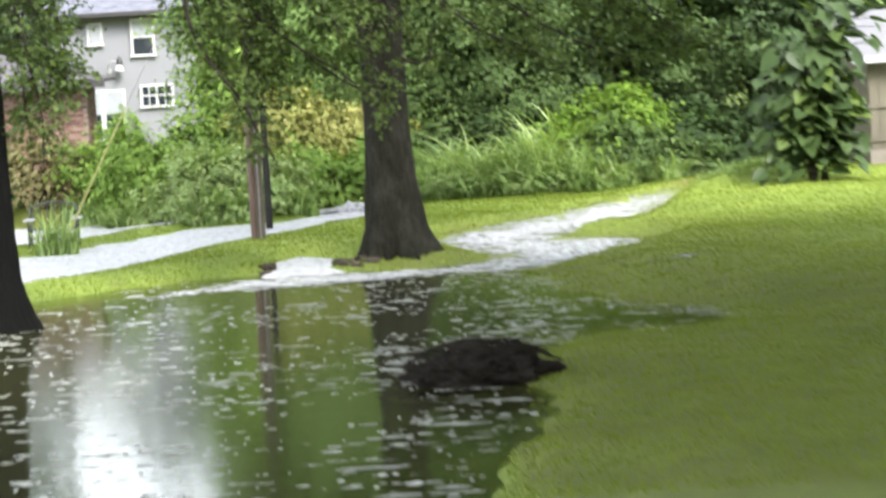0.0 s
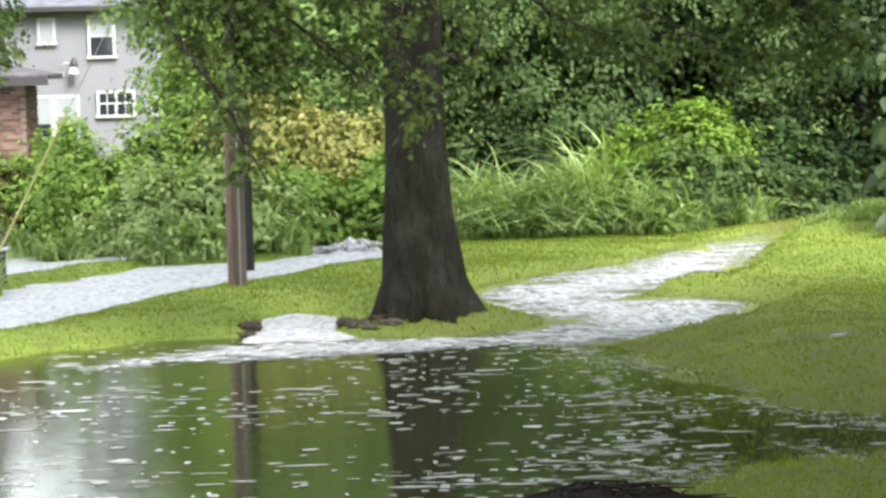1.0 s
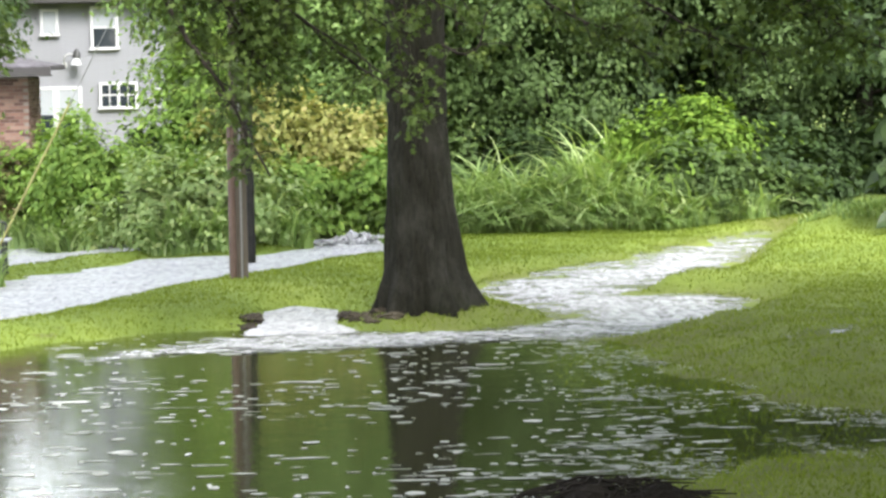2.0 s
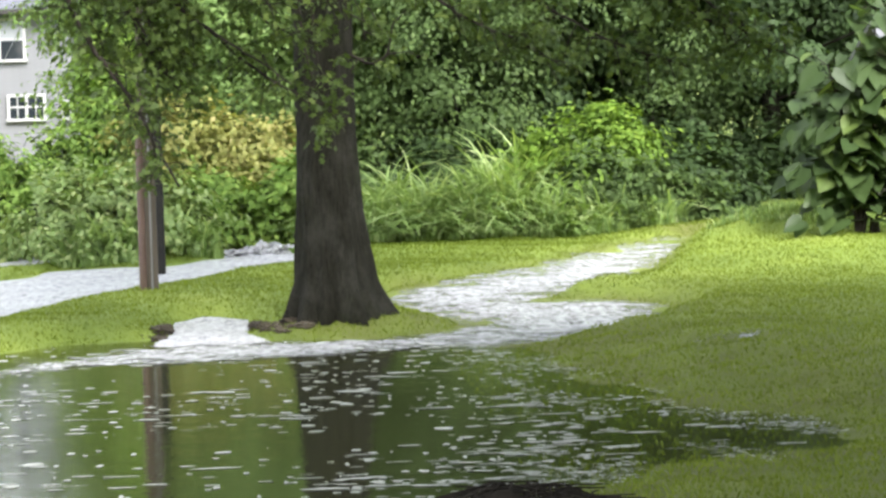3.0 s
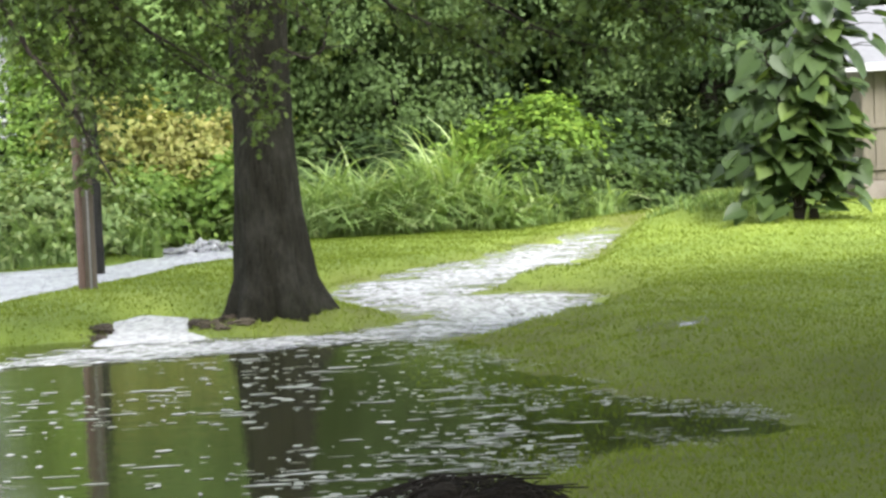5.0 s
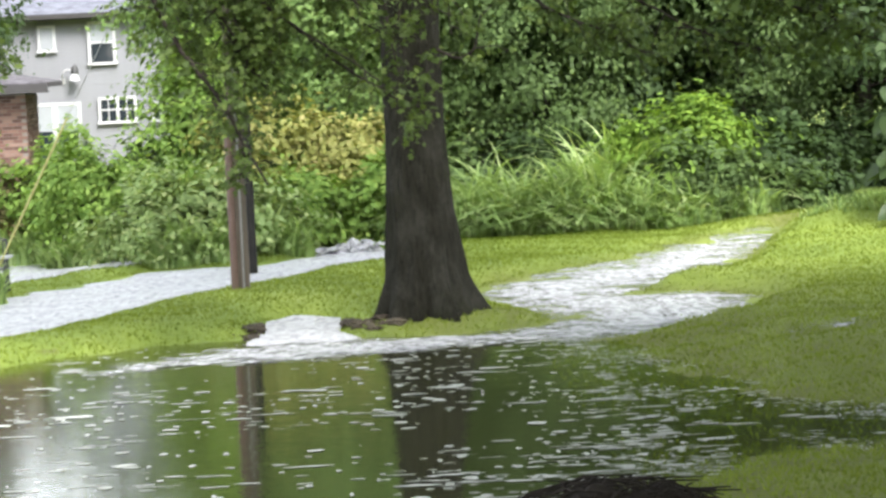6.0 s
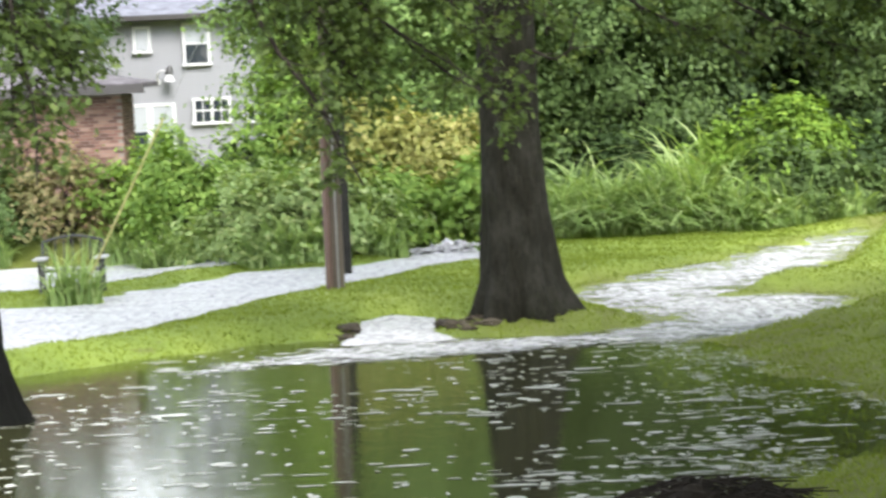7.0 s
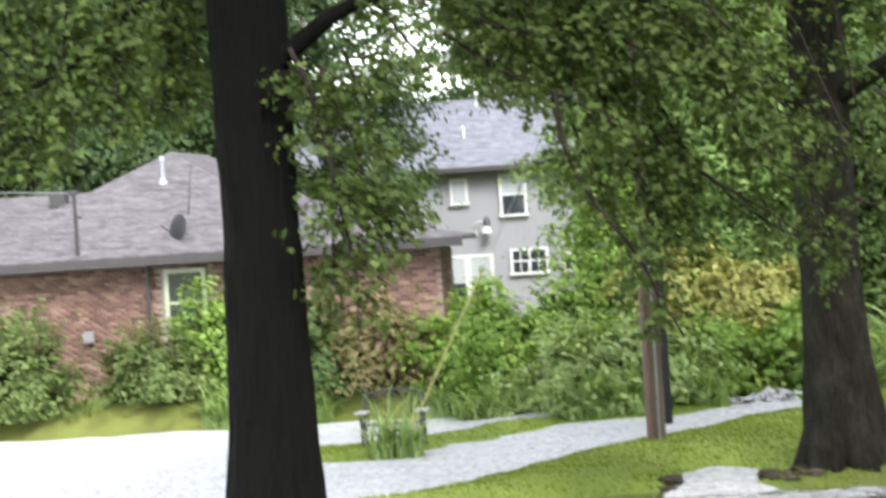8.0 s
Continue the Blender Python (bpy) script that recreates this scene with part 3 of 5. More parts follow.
# ---------------------------------------------------------------- trees
def spray(pts, r, rng, twigs=26, per=17, reach=0.5):
    """A drooping branch: its wood, and leaf centres along short side twigs."""
    n = 24
    p = smooth_path(pts, n)
    p += 0.03 * np.cumsum(rng.randn(n, 3), 0) * 0.35
    wood = [tube(p, np.linspace(r * 1.6, r * 0.5, n), 6)]
    cs, outs = [], []
    for i in range(twigs):
        s = rng.uniform(0.08, 1.0)
        a = p[int(s * (n - 1))]
        d = rng.randn(3) * np.array([1, 0.8, 0.6])
        d[2] -= 0.25
        d *= reach * rng.uniform(0.5, 1.3) / np.linalg.norm(d)
        q = np.stack([a, a + d * 0.5 + [0, 0, 0.04], a + d - [0, 0, 0.08]])
        wood.append(tube(q, np.array([0.012, 0.008, 0.004]), 4))
        k = rng.randint(per // 2, per * 3 // 2)
        u = rng.uniform(0.45, 1.1, k)[:, None]
        off = rng.randn(k, 3) * np.array([0.13, 0.13, 0.075])
        cs.append(a + d * u + off)
        outs.append(off / np.linalg.norm(off, axis=1)[:, None])
    return wood, np.concatenate(cs), np.concatenate(outs)


def trunk_mesh(spine, radii, lobes, rng, seg=88, rings=150):
    """A trunk with root flare and furrowed bark."""
    spine = np.array(spine, float)
    z = np.linspace(0, 1, rings) ** 1.6 * (spine[-1][2] - spine[0][2]) + spine[0][2]
    cx, cy = np.interp(z, spine[:, 2], spine[:, 0]), np.interp(z, spine[:, 2], spine[:, 1])
    r = np.interp(z, spine[:, 2], radii)
    a = np.linspace(0, 2 * np.pi, seg, endpoint=False)
    low = np.exp(-(z - z[0]) / 0.55)
    lob = np.zeros((rings, seg))
    for k, ph, amp in lobes:
        lob += amp * np.cos(k * a[None] + ph + 0.25 * (z - z[0])[:, None])
    rr = r[:, None] * (1 + low[:, None] * lob)
    fur = np.array([[noise.noise((9 * math.cos(t), 9 * math.sin(t), 0.8 * h)) - 0.9 * abs(noise.noise((17 * math.cos(t), 17 * math.sin(t), 1.6 * h))) for t in a] for h in z])
    rr += 0.036 * fur + 0.006
    v = np.stack([cx[:, None] + rr * np.cos(a), cy[:, None] + rr * np.sin(a), np.repeat(z[:, None], seg, 1)], -1)
    i = np.arange(rings - 1)[:, None] * seg
    j, k = np.arange(seg)[None], (np.arange(seg)[None] + 1) % seg
    return v.reshape(-1, 3), np.stack([i + j, i + k, i + seg + k, i + seg + j], -1).reshape(-1, 4)


def oak(label, spine, radii, lobes, crown, limbs, sprays, seed, leaf=0.15, wood_mat=BARK):
    rng = np.random.RandomState(seed)
    base = np.array(spine[0])
    tree = thing("oak_tree", base, label, "tree", "oaks by the pond")
    v, f = trunk_mesh(spine, radii, lobes, rng)
    put("trunk", mesh_np("trunk", v - base, f, True), wood_mat, tree, "dark furrowed trunk with flared roots")
    for pts, r in limbs:
        p = smooth_path(pts, 18)
        v, f = tube(p - base, np.linspace(r, r * 0.35, 18), 12, 0.04)
        put("limb", mesh_np("limb", v, f, True), wood_mat, tree)
    c, cc, out = clumps(*crown, rng)
    top = np.array(spine[-1]) - [0, 0, 3]
    wood = [tube(np.stack([top, 0.5 * (top + q) + [0, 0, 0.6], q]), np.array([0.07, 0.04, 0.012]), 5) for q in cc[::9]]
    v, f = join(wood)
    tagged(put("wood", mesh_np("wood", v - base, f), TWIG, tree), kind="stuff")
    v, f = leaves(c, leaf, rng=rng, out=out, lobed=bool(sprays))
    put("crown", mesh_np("crown", v - base, f), OAK, tree, "lobed mid-green leaves")
    for pts, r, tw in sprays:
        w, c, out = spray(pts, r, rng, int(tw * 1.45) if pts[0][2] > 6.1 or pts[0][0] > 1.6 else tw)
        v, f = join(w)
        br = put("branch", mesh_np("branch", v - base, f), TWIG, tree, "thin drooping dark branch")
        v, f = leaves(c, 0.1, rng=rng, long=1.5, out=out, lobed=True)
        put("foliage", mesh_np("foliage", v - base, f), OAK, br)
    return tree


oak("stout oak with flared roots on a grass islet",
    [(1.2, 42.7, -0.15), (1.17, 42.7, 0.5), (1.12, 42.7, 1.4), (1.09, 42.7, 2.8), (1.07, 42.7, 4.8), (1.1, 42.8, 9), (1.3, 43, 15)],
    [0.80, 0.60, 0.52, 0.44, 0.45, 0.36, 0.1], [(6, 0.6, 0.15), (3, 2.0, 0.08), (11, 1.0, 0.1), (17, 0.3, 0.05)],
    ((1.2, 43.5, 12), (8.5, 7.5, 5.4), 760, 56, 0.5),
    [([(1.0, 42.7, 5.2), (-1, 41, 6.6), (-4, 39.5, 7.6)], 0.16), ([(1.3, 42.6, 5.4), (3, 41, 6.4), (6.5, 39.5, 7.3)], 0.16),
     ([(1.2, 43, 6.5), (3.5, 44.5, 9), (6, 46, 11)], 0.15), ([(1.0, 43, 7), (-2, 45, 9.5), (-5, 47, 11)], 0.14)],
    [([(-2.56, 38.00, 5.61), (-2.45, 38.00, 4.77), (-2.17, 38.00, 4.23), (-1.71, 38.00, 3.60), (-1.33, 38.00, 2.83), (-1.05, 38.00, 2.28)], 0.03, 26),
     ([(-2.01, 39.00, 5.47), (-1.61, 39.00, 4.29), (-1.17, 39.00, 3.57)], 0.02, 24),
     ([(-1.27, 40.00, 5.47), (-0.68, 40.00, 4.41), (-0.07, 40.00, 3.83), (0.63, 40.00, 3.32), (1.33, 40.00, 3.01)], 0.022, 22),
     ([(-0.48, 40.00, 5.44), (0.12, 40.00, 4.46), (0.58, 40.00, 4.20)], 0.02, 22),
     ([(1.45, 42.30, 3.92), (1.82, 42.20, 3.80), (2.03, 42.10, 3.90), (2.09, 42.00, 4.48)], 0.02, 9),
     ([(1.71, 39.00, 5.38), (2.76, 39.00, 4.40), (3.75, 39.00, 3.97), (4.36, 39.00, 3.59)], 0.02, 26),
     ([(2.95, 38.00, 5.36), (4.06, 38.00, 4.48), (5.18, 38.00, 3.97), (6.00, 38.00, 3.67)], 0.02, 26),
     ([(-1.59, 40.00, 5.49), (-1.42, 40.00, 4.13), (-1.54, 40.00, 3.18), (-1.43, 40.00, 2.13)], 0.018, 34),
     ([(-2.41, 39.00, 5.25), (-1.94, 39.00, 3.91), (-1.66, 39.00, 3.20), (-1.37, 39.00, 2.72)], 0.018, 24),
     ([(0.81, 40.50, 5.40), (0.91, 40.50, 4.19), (1.04, 40.50, 3.45), (1.30, 40.50, 2.79)], 0.018, 8),
     ([(0.48, 40.50, 5.41), (0.68, 40.50, 4.36), (0.81, 40.50, 3.63), (0.87, 40.50, 3.14)], 0.018, 6),
     ([(-0.95, 39.50, 5.20), (-0.96, 39.50, 4.10), (-0.89, 39.50, 3.23)], 0.018, 22),
     ([(5.56, 38.00, 5.34), (6.08, 38.00, 4.50), (6.68, 38.00, 3.95), (7.37, 38.00, 3.63)], 0.018, 24),
     ([(4.95, 38.00, 5.26), (5.70, 38.00, 4.55), (6.47, 38.00, 4.15)], 0.018, 22),
     ([(-4.03, 38.00, 6.48), (-3.15, 38.00, 5.88), (-1.97, 38.00, 5.27), (-1.32, 38.00, 4.77)], 0.02, 30),
     ([(-2.48, 38.50, 7.32), (-1.63, 38.50, 6.18), (-0.52, 38.50, 5.65)], 0.02, 34),
     ([(-0.81, 39.00, 7.24), (0.11, 39.00, 5.86), (0.43, 39.00, 4.98), (0.56, 39.00, 4.51)], 0.02, 34),
     ([(-1.70, 39.00, 5.44), (-0.98, 39.00, 4.61), (-0.24, 39.00, 4.02), (0.49, 39.00, 3.51)], 0.02, 28),
     ([(-2.18, 39.00, 5.32), (-1.53, 39.00, 4.49), (-1.05, 39.00, 3.53)], 0.018, 24),
     ([(-0.48, 38.50, 6.26), (-0.16, 38.50, 5.32), (0.48, 38.50, 4.58)], 0.018, 26),
     ([(1.15, 40.50, 7.22), (1.46, 40.50, 5.91), (1.62, 40.50, 4.70), (1.66, 40.50, 4.06)], 0.018, 10),
     ([(-3.09, 38.50, 7.37), (-2.69, 38.50, 6.41), (-1.65, 38.50, 5.80)], 0.02, 34),
     ([(0.35, 40.00, 7.24), (0.84, 40.00, 6.25), (1.24, 40.00, 5.11), (1.35, 40.00, 4.31)], 0.018, 11),
     ([(-1.57, 39.00, 7.53), (-0.87, 39.00, 6.31), (0.09, 39.00, 5.55)], 0.02, 34),
     ([(-4.12, 38.00, 7.40), (-3.48, 38.00, 6.67), (-2.35, 38.00, 6.36)], 0.02, 30),
     ([(-4.63, 38.50, 7.64), (-3.74, 38.50, 6.95), (-2.69, 38.50, 6.49)], 0.02, 40),
     ([(-3.28, 39.00, 7.58), (-2.39, 39.00, 6.89), (-1.26, 39.00, 6.26)], 0.02, 44),
     ([(-2.46, 39.50, 6.22), (-1.88, 39.50, 5.47), (-1.53, 39.50, 4.74)], 0.018, 34),
     ([(-2.80, 39.00, 6.45), (-2.06, 39.00, 5.85), (-1.08, 39.00, 5.40)], 0.018, 40),
     ([(-2.39, 39.50, 7.40), (-1.41, 39.50, 6.70), (-0.19, 39.50, 6.14)], 0.02, 40),
     ([(-4.01, 39.50, 6.88), (-3.40, 39.50, 6.44), (-2.95, 39.50, 6.02), (-2.65, 39.50, 5.68)], 0.018, 30)], 11)

oak("tall oak with shade-darkened trunk standing in the flood pond",
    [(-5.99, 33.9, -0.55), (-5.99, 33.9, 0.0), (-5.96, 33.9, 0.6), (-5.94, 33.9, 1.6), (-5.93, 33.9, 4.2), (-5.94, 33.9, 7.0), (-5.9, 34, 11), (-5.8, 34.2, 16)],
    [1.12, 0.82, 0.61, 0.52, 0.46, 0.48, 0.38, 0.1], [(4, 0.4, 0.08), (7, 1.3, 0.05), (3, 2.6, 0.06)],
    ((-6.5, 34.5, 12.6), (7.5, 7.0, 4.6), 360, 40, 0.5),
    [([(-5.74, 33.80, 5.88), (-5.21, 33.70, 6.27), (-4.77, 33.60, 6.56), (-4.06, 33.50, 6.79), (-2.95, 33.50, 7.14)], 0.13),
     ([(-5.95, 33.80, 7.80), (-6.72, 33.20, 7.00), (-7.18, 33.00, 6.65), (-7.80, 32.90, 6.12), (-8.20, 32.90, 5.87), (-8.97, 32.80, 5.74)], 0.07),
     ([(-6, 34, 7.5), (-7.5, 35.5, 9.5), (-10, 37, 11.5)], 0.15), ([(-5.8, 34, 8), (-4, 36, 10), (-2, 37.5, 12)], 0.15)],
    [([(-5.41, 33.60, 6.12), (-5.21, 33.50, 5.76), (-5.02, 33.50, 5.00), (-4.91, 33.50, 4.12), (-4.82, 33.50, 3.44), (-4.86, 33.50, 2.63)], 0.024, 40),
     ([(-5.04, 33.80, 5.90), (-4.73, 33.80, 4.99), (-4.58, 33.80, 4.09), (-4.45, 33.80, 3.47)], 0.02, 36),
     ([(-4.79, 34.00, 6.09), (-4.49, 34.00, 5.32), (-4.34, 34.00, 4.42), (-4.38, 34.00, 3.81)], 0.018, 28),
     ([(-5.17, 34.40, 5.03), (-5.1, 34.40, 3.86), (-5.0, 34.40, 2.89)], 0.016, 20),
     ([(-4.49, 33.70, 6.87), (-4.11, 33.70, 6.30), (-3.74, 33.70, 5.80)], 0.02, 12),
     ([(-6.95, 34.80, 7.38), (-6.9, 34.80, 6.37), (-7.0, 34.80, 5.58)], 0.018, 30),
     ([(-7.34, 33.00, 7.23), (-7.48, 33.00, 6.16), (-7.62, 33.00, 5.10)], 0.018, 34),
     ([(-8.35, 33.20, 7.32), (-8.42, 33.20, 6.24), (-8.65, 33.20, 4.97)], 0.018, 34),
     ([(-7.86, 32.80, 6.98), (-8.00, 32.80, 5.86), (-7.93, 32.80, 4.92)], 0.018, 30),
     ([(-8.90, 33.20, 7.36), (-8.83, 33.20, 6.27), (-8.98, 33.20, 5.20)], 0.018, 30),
     ([(-7.09, 34.60, 7.24), (-7.07, 34.60, 6.43), (-7.27, 34.60, 5.49)], 0.018, 30)], 12, wood_mat=SHADEBARK)

# Out of view; its low dense crown is there to shade the near lawn
oak("unseen broad oak added to shade the near lawn",
    [(12.5, 22, -0.2), (12.4, 22, 0.5), (12.3, 22, 1.5), (12.2, 22.1, 5), (12, 22.2, 9), (11.5, 22.5, 15)],
    [0.9, 0.65, 0.52, 0.45, 0.36, 0.1], [(5, 0.6, 0.11), (3, 2.0, 0.08)],
    ((10.2, 24.0, 9.3), (8.6, 12.0, 2.8), 1500, 56, 0.55),
    [([(12.1, 22.2, 6.5), (9, 24, 8.5), (4, 26, 10)], 0.2), ([(12.2, 22.3, 7.5), (13, 26, 10), (12, 31, 11)], 0.18)], [], 13, 0.24)

# Second unseen oak, added only for shade on the lower lawn
oak("unseen spreading oak added to shade the lower lawn",
    [(9.5, 5, -0.1), (9.4, 5, 0.5), (9.3, 5, 1.5), (9.2, 5.1, 5), (9, 5.2, 9), (8.5, 5.5, 15)],
    [0.9, 0.65, 0.52, 0.45, 0.36, 0.1], [(5, 0.6, 0.11), (3, 2.0, 0.08)],
    ((8.0, 8.5, 9.4), (9.5, 10.0, 3.0), 1700, 60, 0.55),
    [([(9.1, 5.2, 6.5), (6, 7, 8.5), (1, 9, 10)], 0.2)], [], 14, 0.27)


def shrub(name, label, center, radii, n_clump, per, size, material, seed, spread=0.22, long=1.7, category="shrub", group="flood edge shrubs", stems=9, shoots=1.7):
    rng = np.random.RandomState(seed)
    x, y, z = center
    base = np.array([x, y, land_at(x, y) - 0.03])
    e = thing(name, base, label, category, group)
    c, cc, _ = clumps((x, y, z), radii, int(n_clump * 1.1), int(per * 0.95), spread, rng, 0.5)
    w, extra = [], []
    # loose shoots that break the outline
    for k in range(int(26 * shoots)):
        d = rng.randn(3)
        d[1], d[2] = -abs(d[1]) * 0.6, abs(d[2]) * 1.1 - 0.25
        d /= np.linalg.norm(d)
        s0 = np.array([x, y, z]) + d * radii * rng.uniform(0.6, 0.9)
        ln = rng.uniform(0.35, 0.85) * (0.4 + 0.35 * radii[2])
        out = np.array([d[0], d[1] * 0.5, 0.0])
        tip = s0 + out * ln * 0.8 + [0, 0, ln * rng.uniform(0.1, 0.75)]
        mid = 0.5 * (s0 + tip) + [0, 0, 0.22 * ln]
        p = smooth_path([s0, mid, tip, tip + out * 0.25 * ln - [0, 0, 0.22 * ln]], 12)
        w.append(tube(p[::3] - 0, 0.008, 4))
        q = p[rng.randint(0, 12, 38)]
        extra.append(q + rng.randn(38, 3) * 0.055)
    c = np.concatenate([c] + extra)
    # lobes and hollows in the outline
    mid = np.array([x, y, z])
    u = (c - mid) / radii
    lobe = np.array([noise.noise((1.5 * p[0] + seed, 1.5 * p[1], 1.5 * p[2])) + 0.5 * noise.noise((4 * p[0], 4 * p[1] + seed, 4 * p[2])) for p in u])
    c = mid + (c - mid) * (0.97 + 0.55 * np.clip(lobe, -0.6, 0.6))[:, None]
    c = c[c[:, 2] > base[2] + 0.06]
    out = (c - mid) / radii + 0.9 * np.array([noise.noise_vector(3.1 * Vector(p)) for p in c])
    out /= np.linalg.norm(out, axis=1)[:, None] + 1e-9
    for q in cc[:: max(1, len(cc) // stems)]:
        a = base + [rng.uniform(-0.3, 0.3) * radii[0], rng.uniform(-0.3, 0.3) * radii[1], 0]
        w.append(tube(np.stack([a, 0.5 * (a + q) + [0, 0, 0.15 * radii[2]], q]), np.array([0.03, 0.02, 0.008]), 5))
    v, f = join(w)
    tagged(put("wood", mesh_np("wood", v - base, f), TWIG, e), kind="stuff")
    v, f = leaves(c, size * 1.05, 0.4, long, rng, out=out)
    put("foliage", mesh_np("foliage", v - base, f), material, e)
    return e


shrub("shrub", "tall green shrub with yellowish tips beside the brick house", (-5.3, 58.6, 1.15), (1.25, 1.1, 1.35), 150, 60, 0.08, SHRUB, 21, shoots=1.3)
shrub("shrub", "rounded dark green shrub behind the floodwater", (-6.2, 60, 1.0), (1.2, 1.0, 1.2), 90, 60, 0.09, SHRUB, 22)
shrub("shrub", "pale variegated shrub hanging over the stream", (-3.4, 55.6, 0.6), (1.3, 0.8, 0.95), 130, 62, 0.085, PALE, 23)
shrub("shrub", "pale green broad-leaved shrub by the stream", (-2.1, 55.9, 0.65), (1.1, 0.9, 1.05), 110, 62, 0.09, PALE, 24)
shrub("shrub", "mid-green shrub drooping over the water", (-1.0, 57.3, 0.65), (1.0, 0.8, 0.95), 100, 62, 0.085, SHRUB, 25)
shrub("shrub", "dark green shrub behind the oak trunk", (0.85, 57.0, 0.8), (0.75, 0.6, 1.0), 90, 62, 0.085, SHRUB, 26)
shrub("yellow_shrub", "yellowing shrub with orange-tinged leaves", (-0.3, 60.0, 1.75), (1.55, 0.8, 0.9), 95, 52, 0.085, YELLOW, 27, spread=0.3, shoots=2.4)
shrub("yellow_shrub", "straggling yellow-green shrub above the stream", (-1.9, 59.6, 2.2), (0.8, 0.7, 0.8), 50, 50, 0.085, YELLOW, 28)
shrub("vine_shrub", "bright green vine-covered bush by the runoff", (6.95, 57.6, 1.65), (1.5, 1.0, 0.85), 110, 64, 0.085, VINE, 29, shoots=2.2)
shrub("shrub", "dark green bush beneath the bright vines", (7.2, 56.9, 0.75), (1.35, 0.7, 0.95), 130, 60, 0.1, WOODS, 30)
shrub("shrub", "dark shaded undergrowth at the wood's edge", (9.3, 58.8, 0.8), (1.3, 0.9, 0.9), 90, 60, 0.1, SHADELEAF, 31)
shrub("shrub", "low shaded undergrowth beside the grass bank", (8.6, 57, 0.5), (0.9, 0.7, 0.55), 60, 50, 0.09, WOODS, 32)
HEDGE = leaf_mat("hedge_leaf", (0.06, 0.092, 0.028), (0.13, 0.185, 0.058), (0.21, 0.265, 0.095))
shrub("hedge_shrub", "clipped green hedge shrub before the brick wall", (-16.2, 59.5, 0.9), (1.6, 0.8, 1.5), 190, 62, 0.08, HEDGE, 33)
shrub("hedge_shrub", "feathery green shrub under the brick house window", (-12.9, 59.9, 0.75), (1.25, 0.7, 1.1), 110, 60, 0.075, HEDGE, 34)
shrub("hedge_shrub", "leafy shrub reaching the brick house window", (-11.7, 60.7, 1.3), (0.7, 0.5, 1.25), 80, 60, 0.08, SHRUB, 35)
shrub("russet_shrub", "sparse russet shrub before the brick corner", (-8.0, 60.0, 1.1), (1.1, 0.8, 1.15), 60, 40, 0.08, RUSSET, 36)
shrub("shrub", "shaded green shrub beside the house corner", (-9.4, 60.4, 1.0), (1.1, 0.8, 1.25), 100, 60, 0.08, WOODS, 37)
shrub("hedge_shrub", "dense green hedge at the yard's edge", (-19.5, 59.6, 0.9), (1.9, 0.8, 1.4), 140, 62, 0.085, HEDGE, 38)
shrub("shrub", "bushy sapling leaning toward the grey house", (-2.9, 60.5, 2.6), (1.0, 0.9, 1.9), 120, 62, 0.09, SHRUB, 39)

# Right-hand bushes take the darker leaf, which paints in the wood's shade
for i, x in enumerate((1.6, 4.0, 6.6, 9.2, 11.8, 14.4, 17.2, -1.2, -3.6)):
    shrub("undergrowth", "dense shaded undergrowth beneath the woodland trees", (x, 61.4 + 0.5 * (i % 3), 1.1), (1.6, 0.8, 1.2), 90, 50, 0.11, WOODS if x < 3 else SHADELEAF, 150 + i, 0.26, group="woodland undergrowth")


def reeds(name, label, x, y, rx, ry, n, h, seed, material=REED, width=0.08, arch=1.0):
    rng = np.random.RandomState(seed)
    a, r = rng.rand(n) * 6.283, np.sqrt(rng.rand(n))
    px, py = x + rx * r * np.cos(a), y + ry * r * np.sin(a)
    pz = land(px, py) - 0.02
    base = np.array([x, y, land_at(x, y)])
    hh = 1.42 * h * (1 - 0.35 * r)
    v, f = blades(np.stack([px, py, pz], 1) - base, hh * rng.uniform(0.7, 1.25, n), rng, width, arch, 7)
    e = thing(name, base, label, "grass clump", "tall grasses")
    put("grass_blades", mesh_np("grass_blades", v, f), material, e)
    return e


for i, (x, y, rx, ry, n, h) in enumerate([(2.6, 56.6, 0.8, 0.5, 330, 1.05), (3.6, 56.7, 0.9, 0.5, 460, 1.2), (4.7, 56.5, 0.9, 0.5, 480, 1.5), (5.4, 57.4, 0.8, 0.4, 380, 1.85),
                                          (5.6, 55.9, 0.7, 0.35, 300, 1.15), (3.0, 57.6, 0.9, 0.5, 340, 1.45), (6.8, 56.0, 0.7, 0.3, 260, 0.8), (8.0, 56.3, 0.7, 0.3, 220, 0.7),
                                          (1.7, 57.3, 0.6, 0.4, 260, 1.1), (2.3, 56.1, 0.7, 0.25, 210, 0.85), (3.4, 56.0, 0.7, 0.25, 230, 0.95), (4.5, 55.8, 0.7, 0.25, 230, 0.9), (6.2, 55.5, 0.6, 0.2, 160, 0.55)]):
    reeds("tall_grass", "tall arching green reed grass at the lawn's edge", x, y, rx, ry, n, h, 40 + i, arch=1.9 if ry < 0.3 else 1.15)
for i, (x, y) in enumerate([(-5.6, 57.9), (-3.7, 57.6), (-3.3, 54.95), (-2.5, 54.9), (-1.4, 55.4), (-6.6, 59.3), (-9.8, 59.4), (-11.2, 59.3), (-17.8, 59.2)]):
    reeds("tall_grass", "rank green grass beneath the shrubs", x, y, 0.7, 0.3, 320, 0.8, 60 + i)
reeds("tall_grass", "spiky yellow-green grass clump by the guy wire", -6.5, 49.45, 0.5, 0.28, 230, 0.95, 70, width=0.05, arch=0.9)
